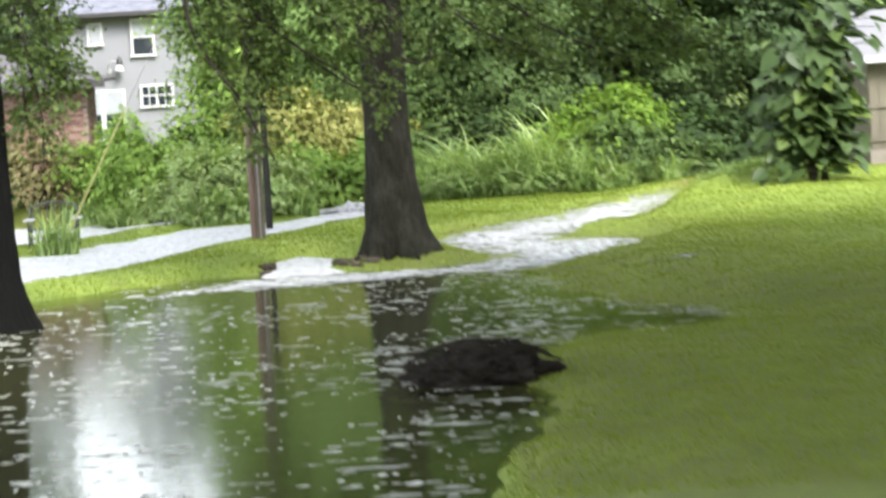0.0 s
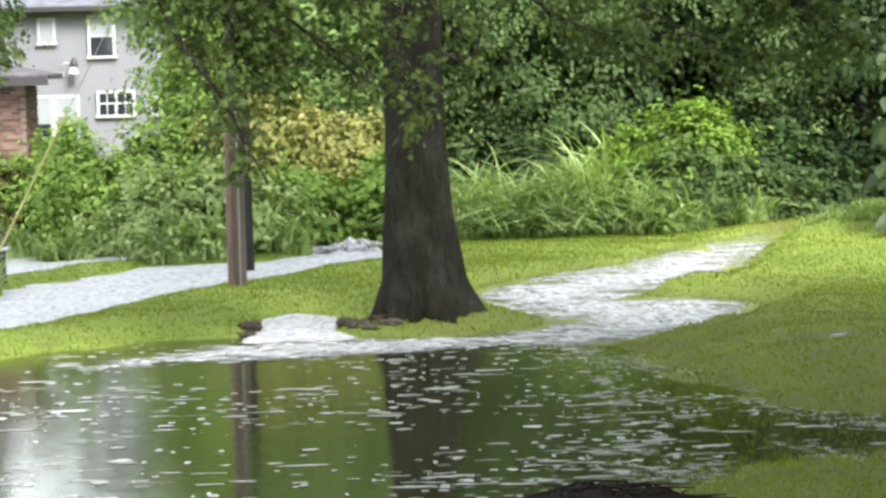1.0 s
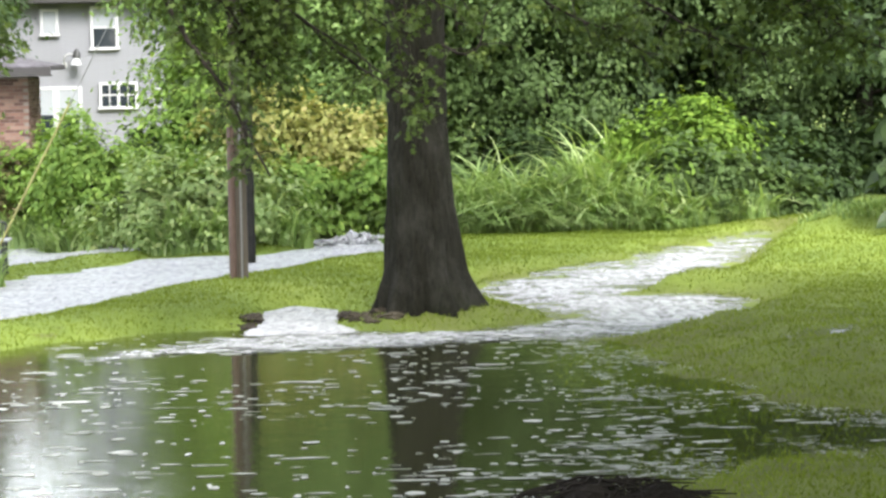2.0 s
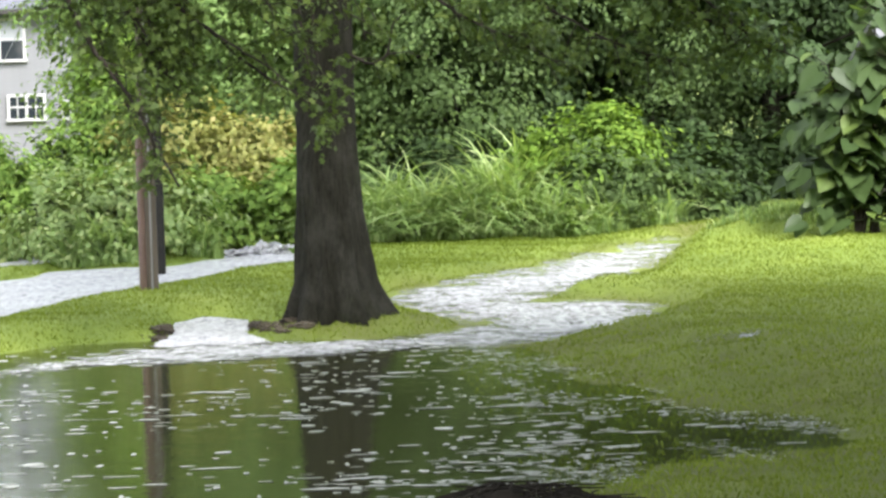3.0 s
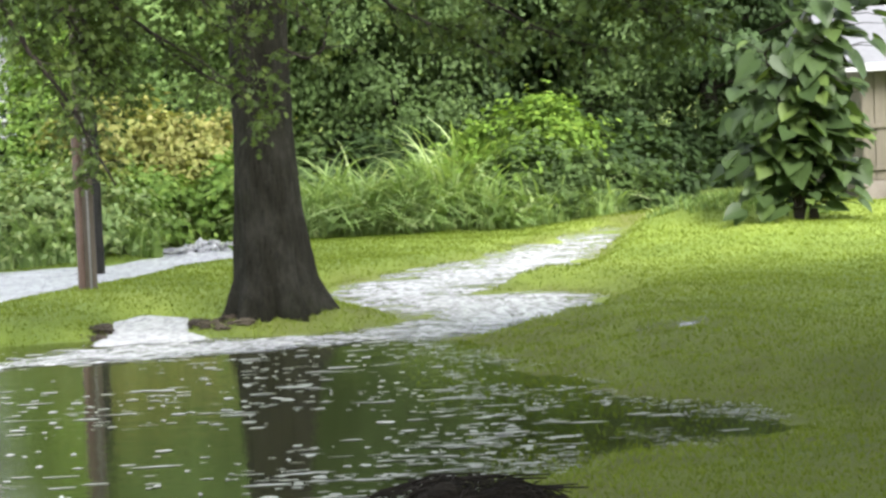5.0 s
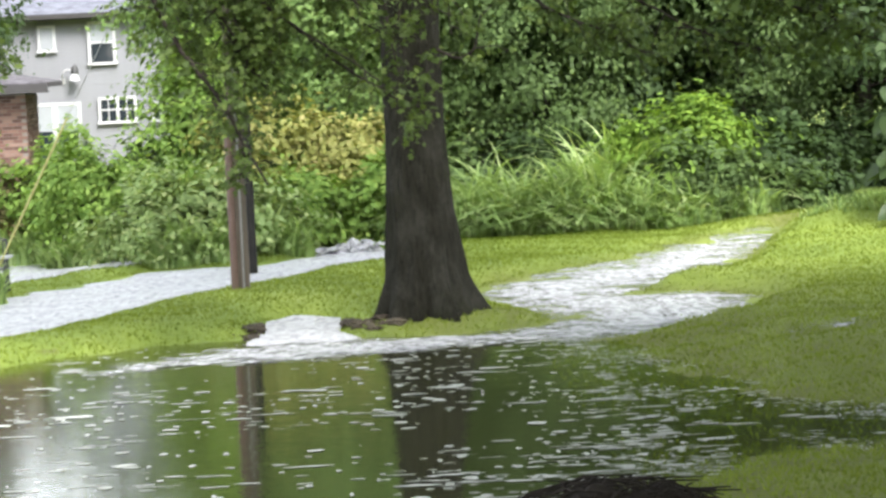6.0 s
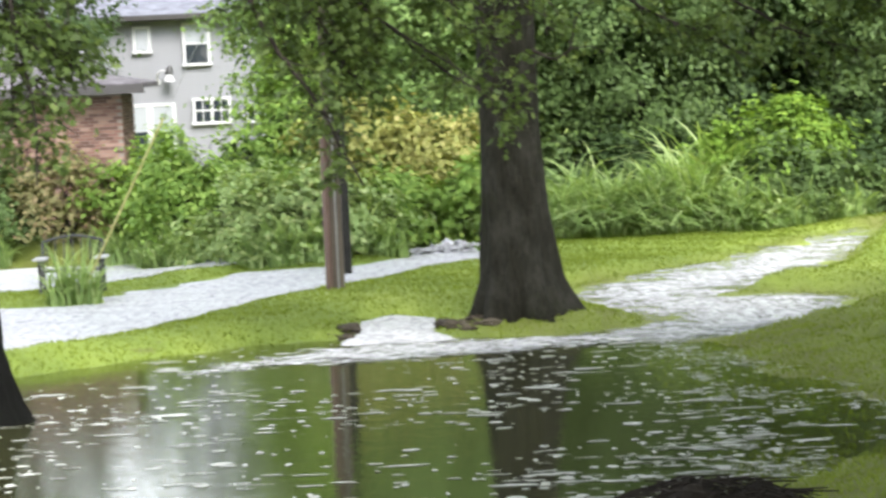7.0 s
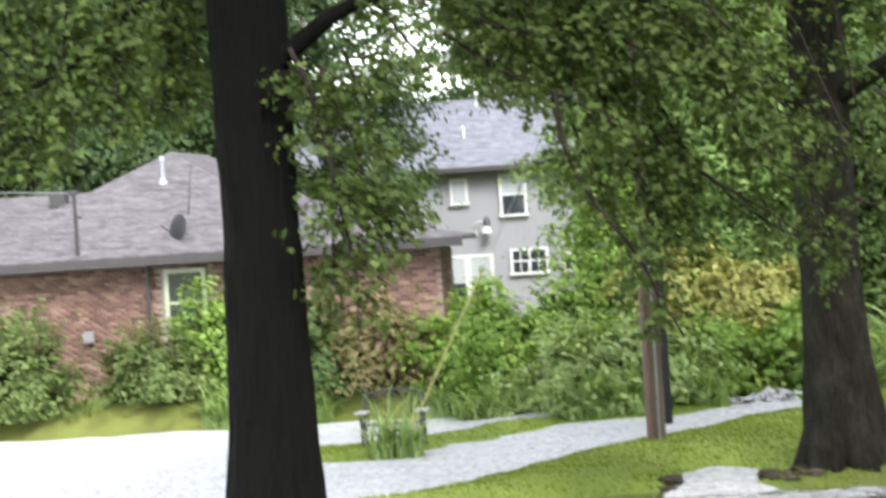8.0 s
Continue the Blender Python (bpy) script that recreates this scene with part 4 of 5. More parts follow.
reeds("tall_grass", "tuft of long grass on the bank mound", 9.2, 51.9, 0.9, 0.3, 260, 0.3, 71, width=0.03)
reeds("tall_grass", "ragged unmown grass along the bank mound", 10.3, 51.1, 1.4, 0.5, 520, 0.22, 72, width=0.03)


def woods_tree(label, height, r, seed, material, n_clump, per, size, low):
    rng = np.random.RandomState(seed)
    e = thing("woodland_tree", (0, 0, 0), label, "tree", "woodland behind the lawn")
    v, f = tube(smooth_path([(0, 0, -0.2), (0.1, 0, height * 0.4), (-0.1, 0.1, height * 0.9)], 16), np.linspace(0.22, 0.05, 16), 10, 0.05)
    put("trunk", mesh_np("trunk", v, f, True), BARK, e)
    c, cc, out = clumps((0, 0, low + (height - low) / 2), (r, r, (height - low) / 2), n_clump, per, 0.38, rng, 0.45, pad=0.5)
    w = [tube(np.stack([np.array([0, 0, q[2] * 0.75]), q]), np.array([0.05, 0.012]), 4) for q in cc[::8]]
    v, f = join(w)
    tagged(put("wood", mesh_np("wood", v, f), TWIG, e), kind="stuff")
    out, c = out[c[:, 2] > 0.2], c[c[:, 2] > 0.2]
    v, f = leaves(c, size, 0.5, 1.7, rng, out=out)
    put("crown", mesh_np("crown", v, f), material, e)
    return e


W1 = woods_tree("leafy green woodland tree with drooping boughs", 13, 3.2, 81, WOODS, 440, 165, 0.082, 0.8)
W2 = woods_tree("dense dark green tree in the wood's shade", 15, 3.4, 82, SHADELEAF, 320, 95, 0.12, 0.3)
W3 = woods_tree("bright green slender tree, some copies unseen and added for shade", 11, 2.2, 83, MIDLEAF, 240, 120, 0.088, 1.2)
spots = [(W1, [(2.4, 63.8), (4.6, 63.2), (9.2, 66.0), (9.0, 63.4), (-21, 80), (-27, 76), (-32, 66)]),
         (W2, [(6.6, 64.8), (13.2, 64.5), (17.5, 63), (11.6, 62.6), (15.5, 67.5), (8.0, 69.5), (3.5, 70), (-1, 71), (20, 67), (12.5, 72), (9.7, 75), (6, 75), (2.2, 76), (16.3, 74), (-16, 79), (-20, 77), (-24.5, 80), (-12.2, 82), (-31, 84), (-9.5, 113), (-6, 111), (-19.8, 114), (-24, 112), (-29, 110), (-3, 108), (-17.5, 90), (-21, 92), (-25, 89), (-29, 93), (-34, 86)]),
         # The last fourteen are unseen trees, added to block light on the near lawn
         (W3, [(-0.6, 63.2), (-2.3, 65.5), (0.6, 62.8), (-1.6, 68.5), (-14.6, 118), (17.5, 17), (18.5, 26), (19.5, 35), (16.5, 8), (15, -2), (13, -12), (9, -22), (4, -25), (-1, -24), (-6, -25), (-11, -22), (-12, -10), (-11, 2), (21, 44)])]
for src, places in spots:
    for i, (x, y) in enumerate(places):
        m = pose(x, y, land_at(x, y) if y < 90 else 0.3, 0, 0, 47 * i)
        if y > 110.5 and -10 < x < -5:
            m = m @ Matrix.Scale(1.15, 4)
        if i == 0:
            src.matrix_basis = m
        else:
            copy_thing(src, m)


def big_leaf_tree(x, y, seed):
    """A young tree with very large heart-shaped leaves."""
    rng = np.random.RandomState(seed)
    base = np.array([x, y, land_at(x, y)])
    e = thing("big_leaf_sapling", base, "young tree with very large heart-shaped leaves by the shed", "tree")
    stems, cs = [], []
    for i in range(7):
        top = np.array([rng.uniform(-1.2, 1.2), rng.uniform(-0.5, 0.5), rng.uniform(2.2, 5.0)])
        p = smooth_path([(rng.uniform(-0.25, 0.25), rng.uniform(-0.2, 0.2), -0.1), top * [0.4, 0.4, 0.5], top], 14)
        stems.append(tube(p, np.linspace(0.05, 0.014, 14), 6))
        for k in range(58):
            a = p[rng.randint(2, 14)]
            d = np.array([rng.uniform(-1, 1), rng.uniform(-0.8, 0.5), rng.uniform(-0.1, 0.4)]) * rng.uniform(0.3, 0.95)
            stems.append(tube(np.stack([a, a + d * 0.6 + [0, 0, 0.05], a + d]), np.array([0.01, 0.008, 0.005]), 4))
            cs.append(a + d)
    for k in range(120):
        cs.append(np.array([rng.uniform(-1.6, 1.0), rng.uniform(-0.7, 0.2), rng.uniform(0.15, 1.9)]))
    v, f = join(stems)
    tagged(put("wood", mesh_np("wood", v, f), TWIG, e), kind="stuff")
    c = np.array(cs)
    n = len(c)
    s = 0.205 * rng.uniform(0.5, 1.35, n)[:, None]
    nrm = np.stack([0.3 * c[:, 0] + rng.randn(n) * 0.35, 0.5 * c[:, 1] - 0.25 + rng.randn(n) * 0.35, 0.55 + rng.rand(n) * 0.5], 1)
    nrm /= np.linalg.norm(nrm, axis=1)[:, None]
    ax = np.stack([1.1 * c[:, 0] + rng.randn(n) * 0.4, c[:, 1] - 0.3 + rng.randn(n) * 0.4, -0.9 + 0 * s[:, 0]], 1)
    ax -= (ax * nrm).sum(1)[:, None] * nrm
    ax /= np.linalg.norm(ax, axis=1)[:, None]
    sd = np.cross(nrm, ax)
    half = [(0.0, -0.75, 0), (0.5, -1.0, 0.16), (0.95, -0.5, 0.22), (0.85, 0.15, 0.2), (0.45, 0.8, 0.1), (0.0, 1.35, -0.1)]
    ring = half + [(-a, b, h) for a, b, h in half[4:0:-1]]
    v = np.stack([c + s * (sd * a + ax * b + nrm * h) for a, b, h in ring], 1)
    o = (np.arange(n) * 10)[:, None]
    q = np.concatenate([o + np.array([[0, 1, 2, 3]]), o + np.array([[0, 3, 4, 5]]), o + np.array([[0, 5, 6, 7]]), o + np.array([[0, 7, 8, 9]])])
    put("foliage", mesh_np("foliage", v.reshape(-1, 3), q), BIGLEAF, e, "very large heart-shaped green leaves")
    return e


big_leaf_tree(10.95, 49.9, 91)


# ---------------------------------------------------------------- pole, guy wire and small things
def utility_pole(x, y):
    z = land_at(x, y) - 0.1
    e = thing("utility_pole", (x, y, z), "weathered wooden utility pole with red-brown conduit", "utility pole")
    v, f = tube([(0, 0, h) for h in np.linspace(0, 9.5, 24)], np.linspace(0.135, 0.1, 24), 18, 0.012)
    put("pole", mesh_np("pole", v, f, True), POLEWOOD, e)
    v, f = tube([(-0.115, -0.1, h) for h in np.linspace(0, 2.6, 8)], 0.062, 12)
    put("conduit", mesh_np("conduit", v, f, True), REDPIPE, e, "red-brown conduit")
    v, f = tube([(0.035, -0.137, h) for h in np.linspace(0, 7, 8)], 0.016, 8)
    put("riser", mesh_np("riser", v, f, True), GREYPIPE, e, "thin grey cable riser")
    v, f = tube([(-0.1, 0, 8.1), (0.0, -0.02, 8.1), (0.1, 0, 8.1)], 0.03, 8)
    put("guy_bolt", mesh_np("guy_bolt", v, f), WIRE, e)
    return e


utility_pole(-1.78, 46.65)
dark_post = thing("post", (-1.78, 52.2, -0.35), "dark weathered post standing in the stream edge", "post")
v, f = tube([(0, 0, h) for h in np.linspace(0, 3.2, 10)], np.linspace(0.085, 0.075, 10), 12, 0.02)
put("shaft", mesh_np("shaft", v, f, True), DARKPOST, dark_post)
part("cap", box(-0.09, 0.09, -0.09, 0.09, 3.18, 3.24, 0.01), DARKPOST, dark_post)

guy = thing("guy_wire", (-6.4, 49.4, -0.05), "steel guy wire with a yellow plastic guard", "guy wire")
g0, g1 = np.zeros(3), np.array([4.6, -2.75, 8.3])
put("wire", mesh_np("wire", *tube([g0 + (g1 - g0) * s for s in np.linspace(0, 1, 12)], 0.008, 6)), WIRE, guy)
put("guard", mesh_np("guard", *tube([g0 + (g1 - g0) * s for s in np.linspace(0.03, 0.375, 10)], 0.021, 10), True), GUARD, guy, "long yellow plastic guard")
put("anchor_rod", mesh_np("anchor_rod", *tube([(-0.12, 0.07, -0.2), (0, 0, 0.02), (0.1, -0.06, 0.18)], 0.02, 8)), WIRE, guy)

bench_z = land_at(-6.6, 51.2)
bench = thing("garden_bench", (-6.75, 51.2, bench_z), "black iron garden bench with pale armrests", "bench")
for sx in (-0.55, 0.55):
    put("leg", mesh_np("leg", *tube(smooth_path([(sx, -0.25, 0), (sx, -0.2, 0.25), (sx, -0.27, 0.62)], 8), 0.03, 8)), IRON, bench)
    put("leg", mesh_np("leg", *tube(smooth_path([(sx, 0.28, 0), (sx, 0.2, 0.42), (sx, 0.3, 0.9)], 8), 0.03, 8)), IRON, bench)
    part("armrest", box(sx - 0.12, sx + 0.12, -0.36, 0.26, 0.62, 0.66, 0.015), WHITE, bench, "pale painted armrest")
for k in range(5):
    part("seat_slat", box(-0.58, 0.58, -0.26 + 0.11 * k, -0.17 + 0.11 * k, 0.4, 0.425, 0.006), IRON, bench)
for k in range(7):
    x = -0.48 + 0.16 * k
    put("back_bar", mesh_np("back_bar", *tube([(x, 0.22, 0.42), (x, 0.27, 0.7), (x, 0.3, 0.9 + 0.12 * math.cos(x * 2.6))], 0.014, 6)), IRON, bench)
put("back_rail", mesh_np("back_rail", *tube([(x, 0.3, 0.9 + 0.12 * math.cos(x * 2.6)) for x in np.linspace(-0.56, 0.56, 14)], 0.025, 8)), IRON, bench)

marker = thing("marker_post", (-8.75, 53.4, -0.25), "slim grey metal marker post at the water's edge", "post")
part("shaft", box(-0.045, 0.045, -0.045, 0.045, 0, 0.95, 0.008), GREYPIPE, marker)
part("base_plate", box(-0.16, 0.16, -0.12, 0.12, 0.05, 0.11, 0.01), IRON, marker)
part("cap", box(-0.06, 0.06, -0.06, 0.06, 0.95, 1.0, 0.01), GREYPIPE, marker)


def clod(name, label, x, y, z, r, seed, material=SOIL, amp=0.75, category="soil", n=5):
    rng = np.random.RandomState(seed)
    bm = bmesh.new()
    bmesh.ops.create_icosphere(bm, subdivisions=n, radius=1)
    for v in bm.verts:
        d = 1 + amp * noise.noise(v.co * 1.7 + Vector((seed, 0, 0))) + amp * 0.5 * noise.noise(v.co * 5 + Vector((0, seed, 0))) + amp * 0.3 * noise.noise(Vector((v.co.x * 6, v.co.y * 6, v.co.z * 22 + seed)))
        v.co = Vector((v.co.x * r[0], v.co.y * r[1], v.co.z * r[2])) * d
    ob = part(name, bm, material)
    ob.location = (x, y, z)
    return tagged(ob, label, category)


for i, (x, y, z, r) in enumerate([(-1.55, 43.1, -0.16, (0.26, 0.7, 0.1)), (-1.5, 42.3, -0.22, (0.24, 0.5, 0.06)), (0.0, 42.9, -0.14, (0.2, 0.5, 0.1)), (0.25, 42.5, -0.14, (0.3, 0.3, 0.06)),
                                  (-1.75, 42.7, -0.18, (0.26, 0.5, 0.07)), (0.15, 41.9, -0.22, (0.36, 0.25, 0.04))]):
    ob = clod("soil_bank", "dark wet eroded soil lump at the water's edge", x, y, z - 0.065, r, 100 + i, amp=0.5)
    ob["group"] = "eroded bank"
rng = np.random.RandomState(61)
for i in range(16):
    x, y, r = 0.05 + 0.75 * rng.rand(), 41.75 + 0.75 * rng.rand(), rng.uniform(0.035, 0.09)
    clod("soil_lump", "small brown clod of washed-out soil beside the roots", x, y, max(land_at(x, y), ZW) + 0.3 * r, (1.5 * r, 1.2 * r, 0.7 * r), 160 + i, SOIL if i % 3 else SILT, n=3)["group"] = "clods by the roots"
for i, (x, y, r) in enumerate([(-0.35, 56.0, (0.25, 0.3, 0.08)), (0.05, 56.3, (0.24, 0.3, 0.15)), (0.45, 56.4, (0.22, 0.3, 0.13)), (0.25, 55.9, (0.16, 0.2, 0.09))]):
    clod("water_splash", "white splash over debris in the stream", x, y, 0.03, r, 130 + i, FLOW, 0.95, "water")["group"] = "stream splashes"
clod("soil_lump", "dark bare soil patch on the grass mound", 9.35, 51.3, 0.58, (0.28, 0.3, 0.1), 110)

mound = thing("debris_mound", (2.1, 23.4, -0.3), "dark heap of soil, roots and wet leaves beside the pond", "debris pile")
rng = np.random.RandomState(5)
bm = bmesh.new()
bmesh.ops.create_icosphere(bm, subdivisions=5, radius=1)
for v in bm.verts:
    d = 1 + 0.3 * noise.noise(v.co * 2.1) + 0.22 * noise.noise(v.co * 6) + 0.1 * noise.noise(v.co * 15)
    v.co = Vector((v.co.x * 1.0, v.co.y * 0.9, max(v.co.z, -0.3) * 0.46)) * d
part("mass", bm, surface("black_soil", (0.006, 0.005, 0.004), (0.03, 0.024, 0.018), 0.85, 4, 30, 0.06, shine=0.15), mound)
w = []
for i in range(170):
    a, r = rng.rand() * 6.283, math.sqrt(rng.rand()) * 1.05
    c = np.array([r * math.cos(a), 0.9 * r * math.sin(a), 0.5 * math.sqrt(max(0.02, 1 - r * r * 0.85))])
    d = rng.randn(3) * [0.22, 0.2, 0.05]
    w.append(tube(np.stack([c - d, c + [0, 0, 0.05 + 0.05 * rng.rand()], c + d]), np.array([0.006, 0.011, 0.004]), 4))
v, f = join(w)
tagged(put("root_tangle", mesh_np("root_tangle", v, f), TWIG, mound), kind="stuff")


# ---------------------------------------------------------------- houses
def window(parent, x0, x1, z0, z1, y, frame_mat, fw=0.09, rails=(), bars=(), blind=0.0):
    """A window on a wall that faces -y: frame, panes, rails and sill."""
    wn_ = new("window")
    wn_.parent = parent
    px, py, pz = parent.location
    x0, x1, z0, z1, y = x0 - px, x1 - px, z0 - pz, z1 - pz, y - py
    part("frame", box(x0, x0 + fw, y - 0.06, y + 0.02, z0, z1, 0.008), frame_mat, wn_)
    part("frame", box(x1 - fw, x1, y - 0.06, y + 0.02, z0, z1, 0.008), frame_mat, wn_)
    part("frame", box(x0 + fw, x1 - fw, y - 0.057, y + 0.02, z1 - fw, z1, 0.008), frame_mat, wn_)
    part("sill", box(x0 - 0.04, x1 + 0.04, y - 0.1, y + 0.02, z0 - 0.05, z0 + 0.05, 0.008), frame_mat, wn_)
    for s in rails:
        zz = z0 + (z1 - z0) * s
        part("rail", box(x0 + fw, x1 - fw, y - 0.05, y, zz - 0.03, zz + 0.03, 0.005), frame_mat, wn_)
    for s, half in bars:
        xx = x0 + (x1 - x0) * s
        part("bar", box(xx - half, xx + half, y - 0.052, y, z0 + 0.05, z1 - fw, 0.004), frame_mat, wn_)
    part("pane", box(x0 + fw, x1 - fw, y - 0.03, y - 0.015, z0 + 0.05, z1 - fw), GLASS, wn_)
    if blind:
        zz = z1 - fw - (z1 - z0 - 0.1) * blind
        part("blind", box(x0 + fw + 0.01, x1 - fw - 0.01, y - 0.037, y - 0.032, zz, z1 - fw - 0.01), BLIND, wn_)
    return wn_


def vent_pipe(parent, x, y, z, h, material):
    p = new("vent_pipe")
    p.parent = parent
    px, py, pz = parent.location
    p.location = (x - px, y - py, z - pz)
    put("stack", mesh_np("stack", *tube([(0, 0, -0.3), (0, 0, h)], 0.045, 12), True), material, p)
    put("collar", mesh_np("collar", *tube([(0, 0, -0.1), (0, 0, 0.08)], np.array([0.13, 0.06]), 12), True), material, p)
    put("cap", mesh_np("cap", *tube([(0, 0, h - 0.08), (0, 0, h + 0.02), (0, 0, h + 0.05)], np.array([0.065, 0.065, 0.02]), 12), True), material, p)


def hip_roof(x0, x1, y0, y1, z, ridge, thick=0.16):
    """A hipped roof; ridge: two ends of the ridge line."""
    bm = bmesh.new()
    c = [bm.verts.new(p) for p in ((x0, y0, z), (x1, y0, z), (x1, y1, z), (x0, y1, z))]
    d = [bm.verts.new(p) for p in ((x0, y0, z - thick), (x1, y0, z - thick), (x1, y1, z - thick), (x0, y1, z - thick))]
    a, b = bm.verts.new(ridge[0]), bm.verts.new(ridge[1])
    if abs(ridge[1][0] - ridge[0][0]) > abs(ridge[1][1] - ridge[0][1]):
        fs = [(c[0], c[1], b, a), (c[1], c[2], b), (c[2], c[3], a, b), (c[3], c[0], a)]
    else:
        fs = [(c[0], c[1], a), (c[1], c[2], b, a), (c[2], c[3], b), (c[3], c[0], a, b)]
    for q in fs:
        bm.faces.new(q)
    for i in range(4):
        j = (i + 1) % 4
        bm.faces.new((c[j], c[i], d[i], d[j]))
    bm.faces.new(d[::-1])
    bmesh.ops.recalc_face_normals(bm, faces=bm.faces[:])
    return bm


def shift(bm, o):
    bmesh.ops.translate(bm, verts=bm.verts[:], vec=-Vector(o))
    return bm


BY = 62.0
bo = (-16.0, 66.0, 0.2)
brick_house = thing("brick_house", bo, "single-storey red brick house with grey shingle hip roof", "house")
WALL = part("wall", shift(box(-10.6, -6.9, BY + 0.06, 64.3, 0.1, 3.45), bo), MORTAR, brick_house, "red brick wall")
part("rear_wall", shift(box(-34, -10.6, BY + 0.06, 72, 0.1, 3.45), bo), MORTAR, brick_house, "red brick wall")
part("roof", shift(hip_roof(-34.6, -10.2, BY - 0.5, 72.6, 3.62, ((-30, 67.3, 5.2), (-14.6, 67.3, 5.2))), bo), SHINGLE, brick_house, "grey shingle roof")
part("gable_roof", shift(hip_roof(-18.1, -9.1, BY - 0.515, 74, 3.63, ((-13.7, 66.6, 6.03), (-13.7, 71, 6.03))), bo), SHINGLE, brick_house, "grey shingle hip")
part("wing_roof", shift(hip_roof(-13.5, -6.35, BY - 0.507, 64.9, 3.625, ((-11.6, 63.2, 4.3), (-8.4, 63.2, 4.05)), 0.1), bo), SHINGLE, brick_house, "low grey shingle wing roof")
part("fascia", shift(box(-34.65, -6.33, BY - 0.56, BY - 0.52, 3.4, 3.6, 0.005), bo), FASCIA, brick_house, "dark fascia and gutter")
part("soffit", shift(box(-34.6, -6.37, BY - 0.5, BY + 0.05, 3.40, 3.44), bo), FASCIA, brick_house)
window(brick_house, -13.1, -12.15, 1.75, 3.28, BY - 0.005, CREAM, 0.1, (0.5,), (), 0.0)
window(brick_house, -21.5, -20.3, 1.75, 3.25, BY - 0.005, CREAM, 0.1, (0.5,))
part("downpipe", shift(box(-13.5, -13.42, BY - 0.1, BY - 0.03, 0.5, 3.4, 0.01), bo), FASCIA, brick_house, "dark downpipe")
part("wall_box", shift(box(-15.0, -14.75, BY - 0.12, BY - 0.01, 1.75, 2.0, 0.01), bo), GREYPIPE, brick_house, "pale utility box")
vent_pipe(brick_house, -13.6, 65.0, 5.3, 0.55, BLIND)
part("roof_vent", shift(box(-16.6, -16.2, 66.0, 66.4, 4.85, 5.25, 0.02), bo), IRON, brick_house, "dark box roof vent")
put("mast", mesh_np("mast", *tube([(-14.95 - bo[0], 61.7 - bo[1], 3.6 - bo[2]), (-14.95 - bo[0], 61.7 - bo[1], 5.1 - bo[2])], 0.045, 10)), IRON, brick_house, "dark service mast")
part("mast_head", shift(box(-15.05, -14.85, 61.6, 61.8, 5.06, 5.17, 0.02), bo), IRON, brick_house)
put("bracket", mesh_np("bracket", *tube([(-14.95 - bo[0], 61.7 - bo[1], 4.6 - bo[2]), (-14.78 - bo[0], 61.6 - bo[1], 4.55 - bo[2])], 0.025, 6)), IRON, brick_house)
put("antenna_rod", mesh_np("antenna_rod", *tube([(-12.75 - bo[0], 63.3 - bo[1], 4.2 - bo[2]), (-12.6 - bo[0], 63.4 - bo[1], 5.6 - bo[2])], 0.016, 6)), IRON, brick_house)

dish = thing("satellite_dish", (-12.75, 62.2, 3.86), "dark grey satellite dish on the shingle roof", "satellite dish")
bm = bmesh.new()
bmesh.ops.create_circle(bm, segments=28, radius=0.34, cap_ends=False)
ring0 = bm.verts[:]
rings = [ring0]
for r, d in ((0.25, 0.045), (0.13, 0.075)):
    rings.append([bm.verts.new((v.co.x * r / 0.34, v.co.y * r / 0.34, d)) for v in ring0])
tip = bm.verts.new((0, 0, 0.085))
for a, b in zip(rings[:-1], rings[1:]):
    for i in range(28):
        j = (i + 1) % 28
        bm.faces.new((a[i], a[j], b[j], b[i]))
for i in range(28):
    bm.faces.new((rings[-1][i], rings[-1][(i + 1) % 28], tip))
bmesh.ops.solidify(bm, geom=bm.faces[:], thickness=0.015)
reflector = part("reflector", bm, DISH, dish)
reflector.matrix_local = pose(0, 0, 0.33, 78, 0, -42) @ Matrix.Diagonal((0.9, 0.9, 0.9, 1))
put("mount", mesh_np("mount", *tube([(0.06, 0.15, -0.05), (0.06, 0.1, 0.15), (0.05, 0.05, 0.33)], 0.025, 8)), DISH, dish)
put("feed_arm", mesh_np("feed_arm", *tube([(0, 0, 0.2), (-0.2, -0.3, 0.3), (-0.3, -0.42, 0.42)], 0.014, 6)), DISH, dish)
part("foot", box(-0.14, 0.14, 0.02, 0.26, -0.1, -0.02, 0.01), DISH, dish)

service = thing("service_cable", (-14.95, 61.7, 5.1), "thin dark overhead service cable", "cable")
put("strand", mesh_np("strand", *tube(smooth_path([(0, 0, 0), (-6, 3, 0.45), (-14, 7, 1.2)], 16), 0.02, 6)), WIRE, service)

GYW = 98.3
go = (-13.0, 103.0, 0.2)
grey_house = thing("grey_house", go, "two-storey grey lap-sided house with blue-grey shingle roof", "house")
part("wall", shift(box(-20, -6.2, GYW + 0.03, 108, 0, 5.75), go), SIDING, grey_house)
roof = prism([(GYW - 0.55, 5.62), (GYW - 0.55, 5.78), (103.1, 8.34), (108.6, 5.78), (108.6, 5.62), (103.1, 8.18)], -20.5, -5.8)
for v in roof.verts:
    v.co = (v.co.y, v.co.x, v.co.z)
bmesh.ops.recalc_face_normals(roof, faces=roof.faces[:])
part("roof", shift(roof, go), SLATE, grey_house, "blue-grey shingle roof")
part("fascia", shift(box(-20.5, -5.8, GYW - 0.6, GYW - 0.552, 5.6, 5.76, 0.004), go), FASCIA, grey_house, "dark gutter")
part("soffit", shift(box(-20.4, -5.9, GYW - 0.55, GYW, 5.56, 5.6), go), FASCIA, grey_house)
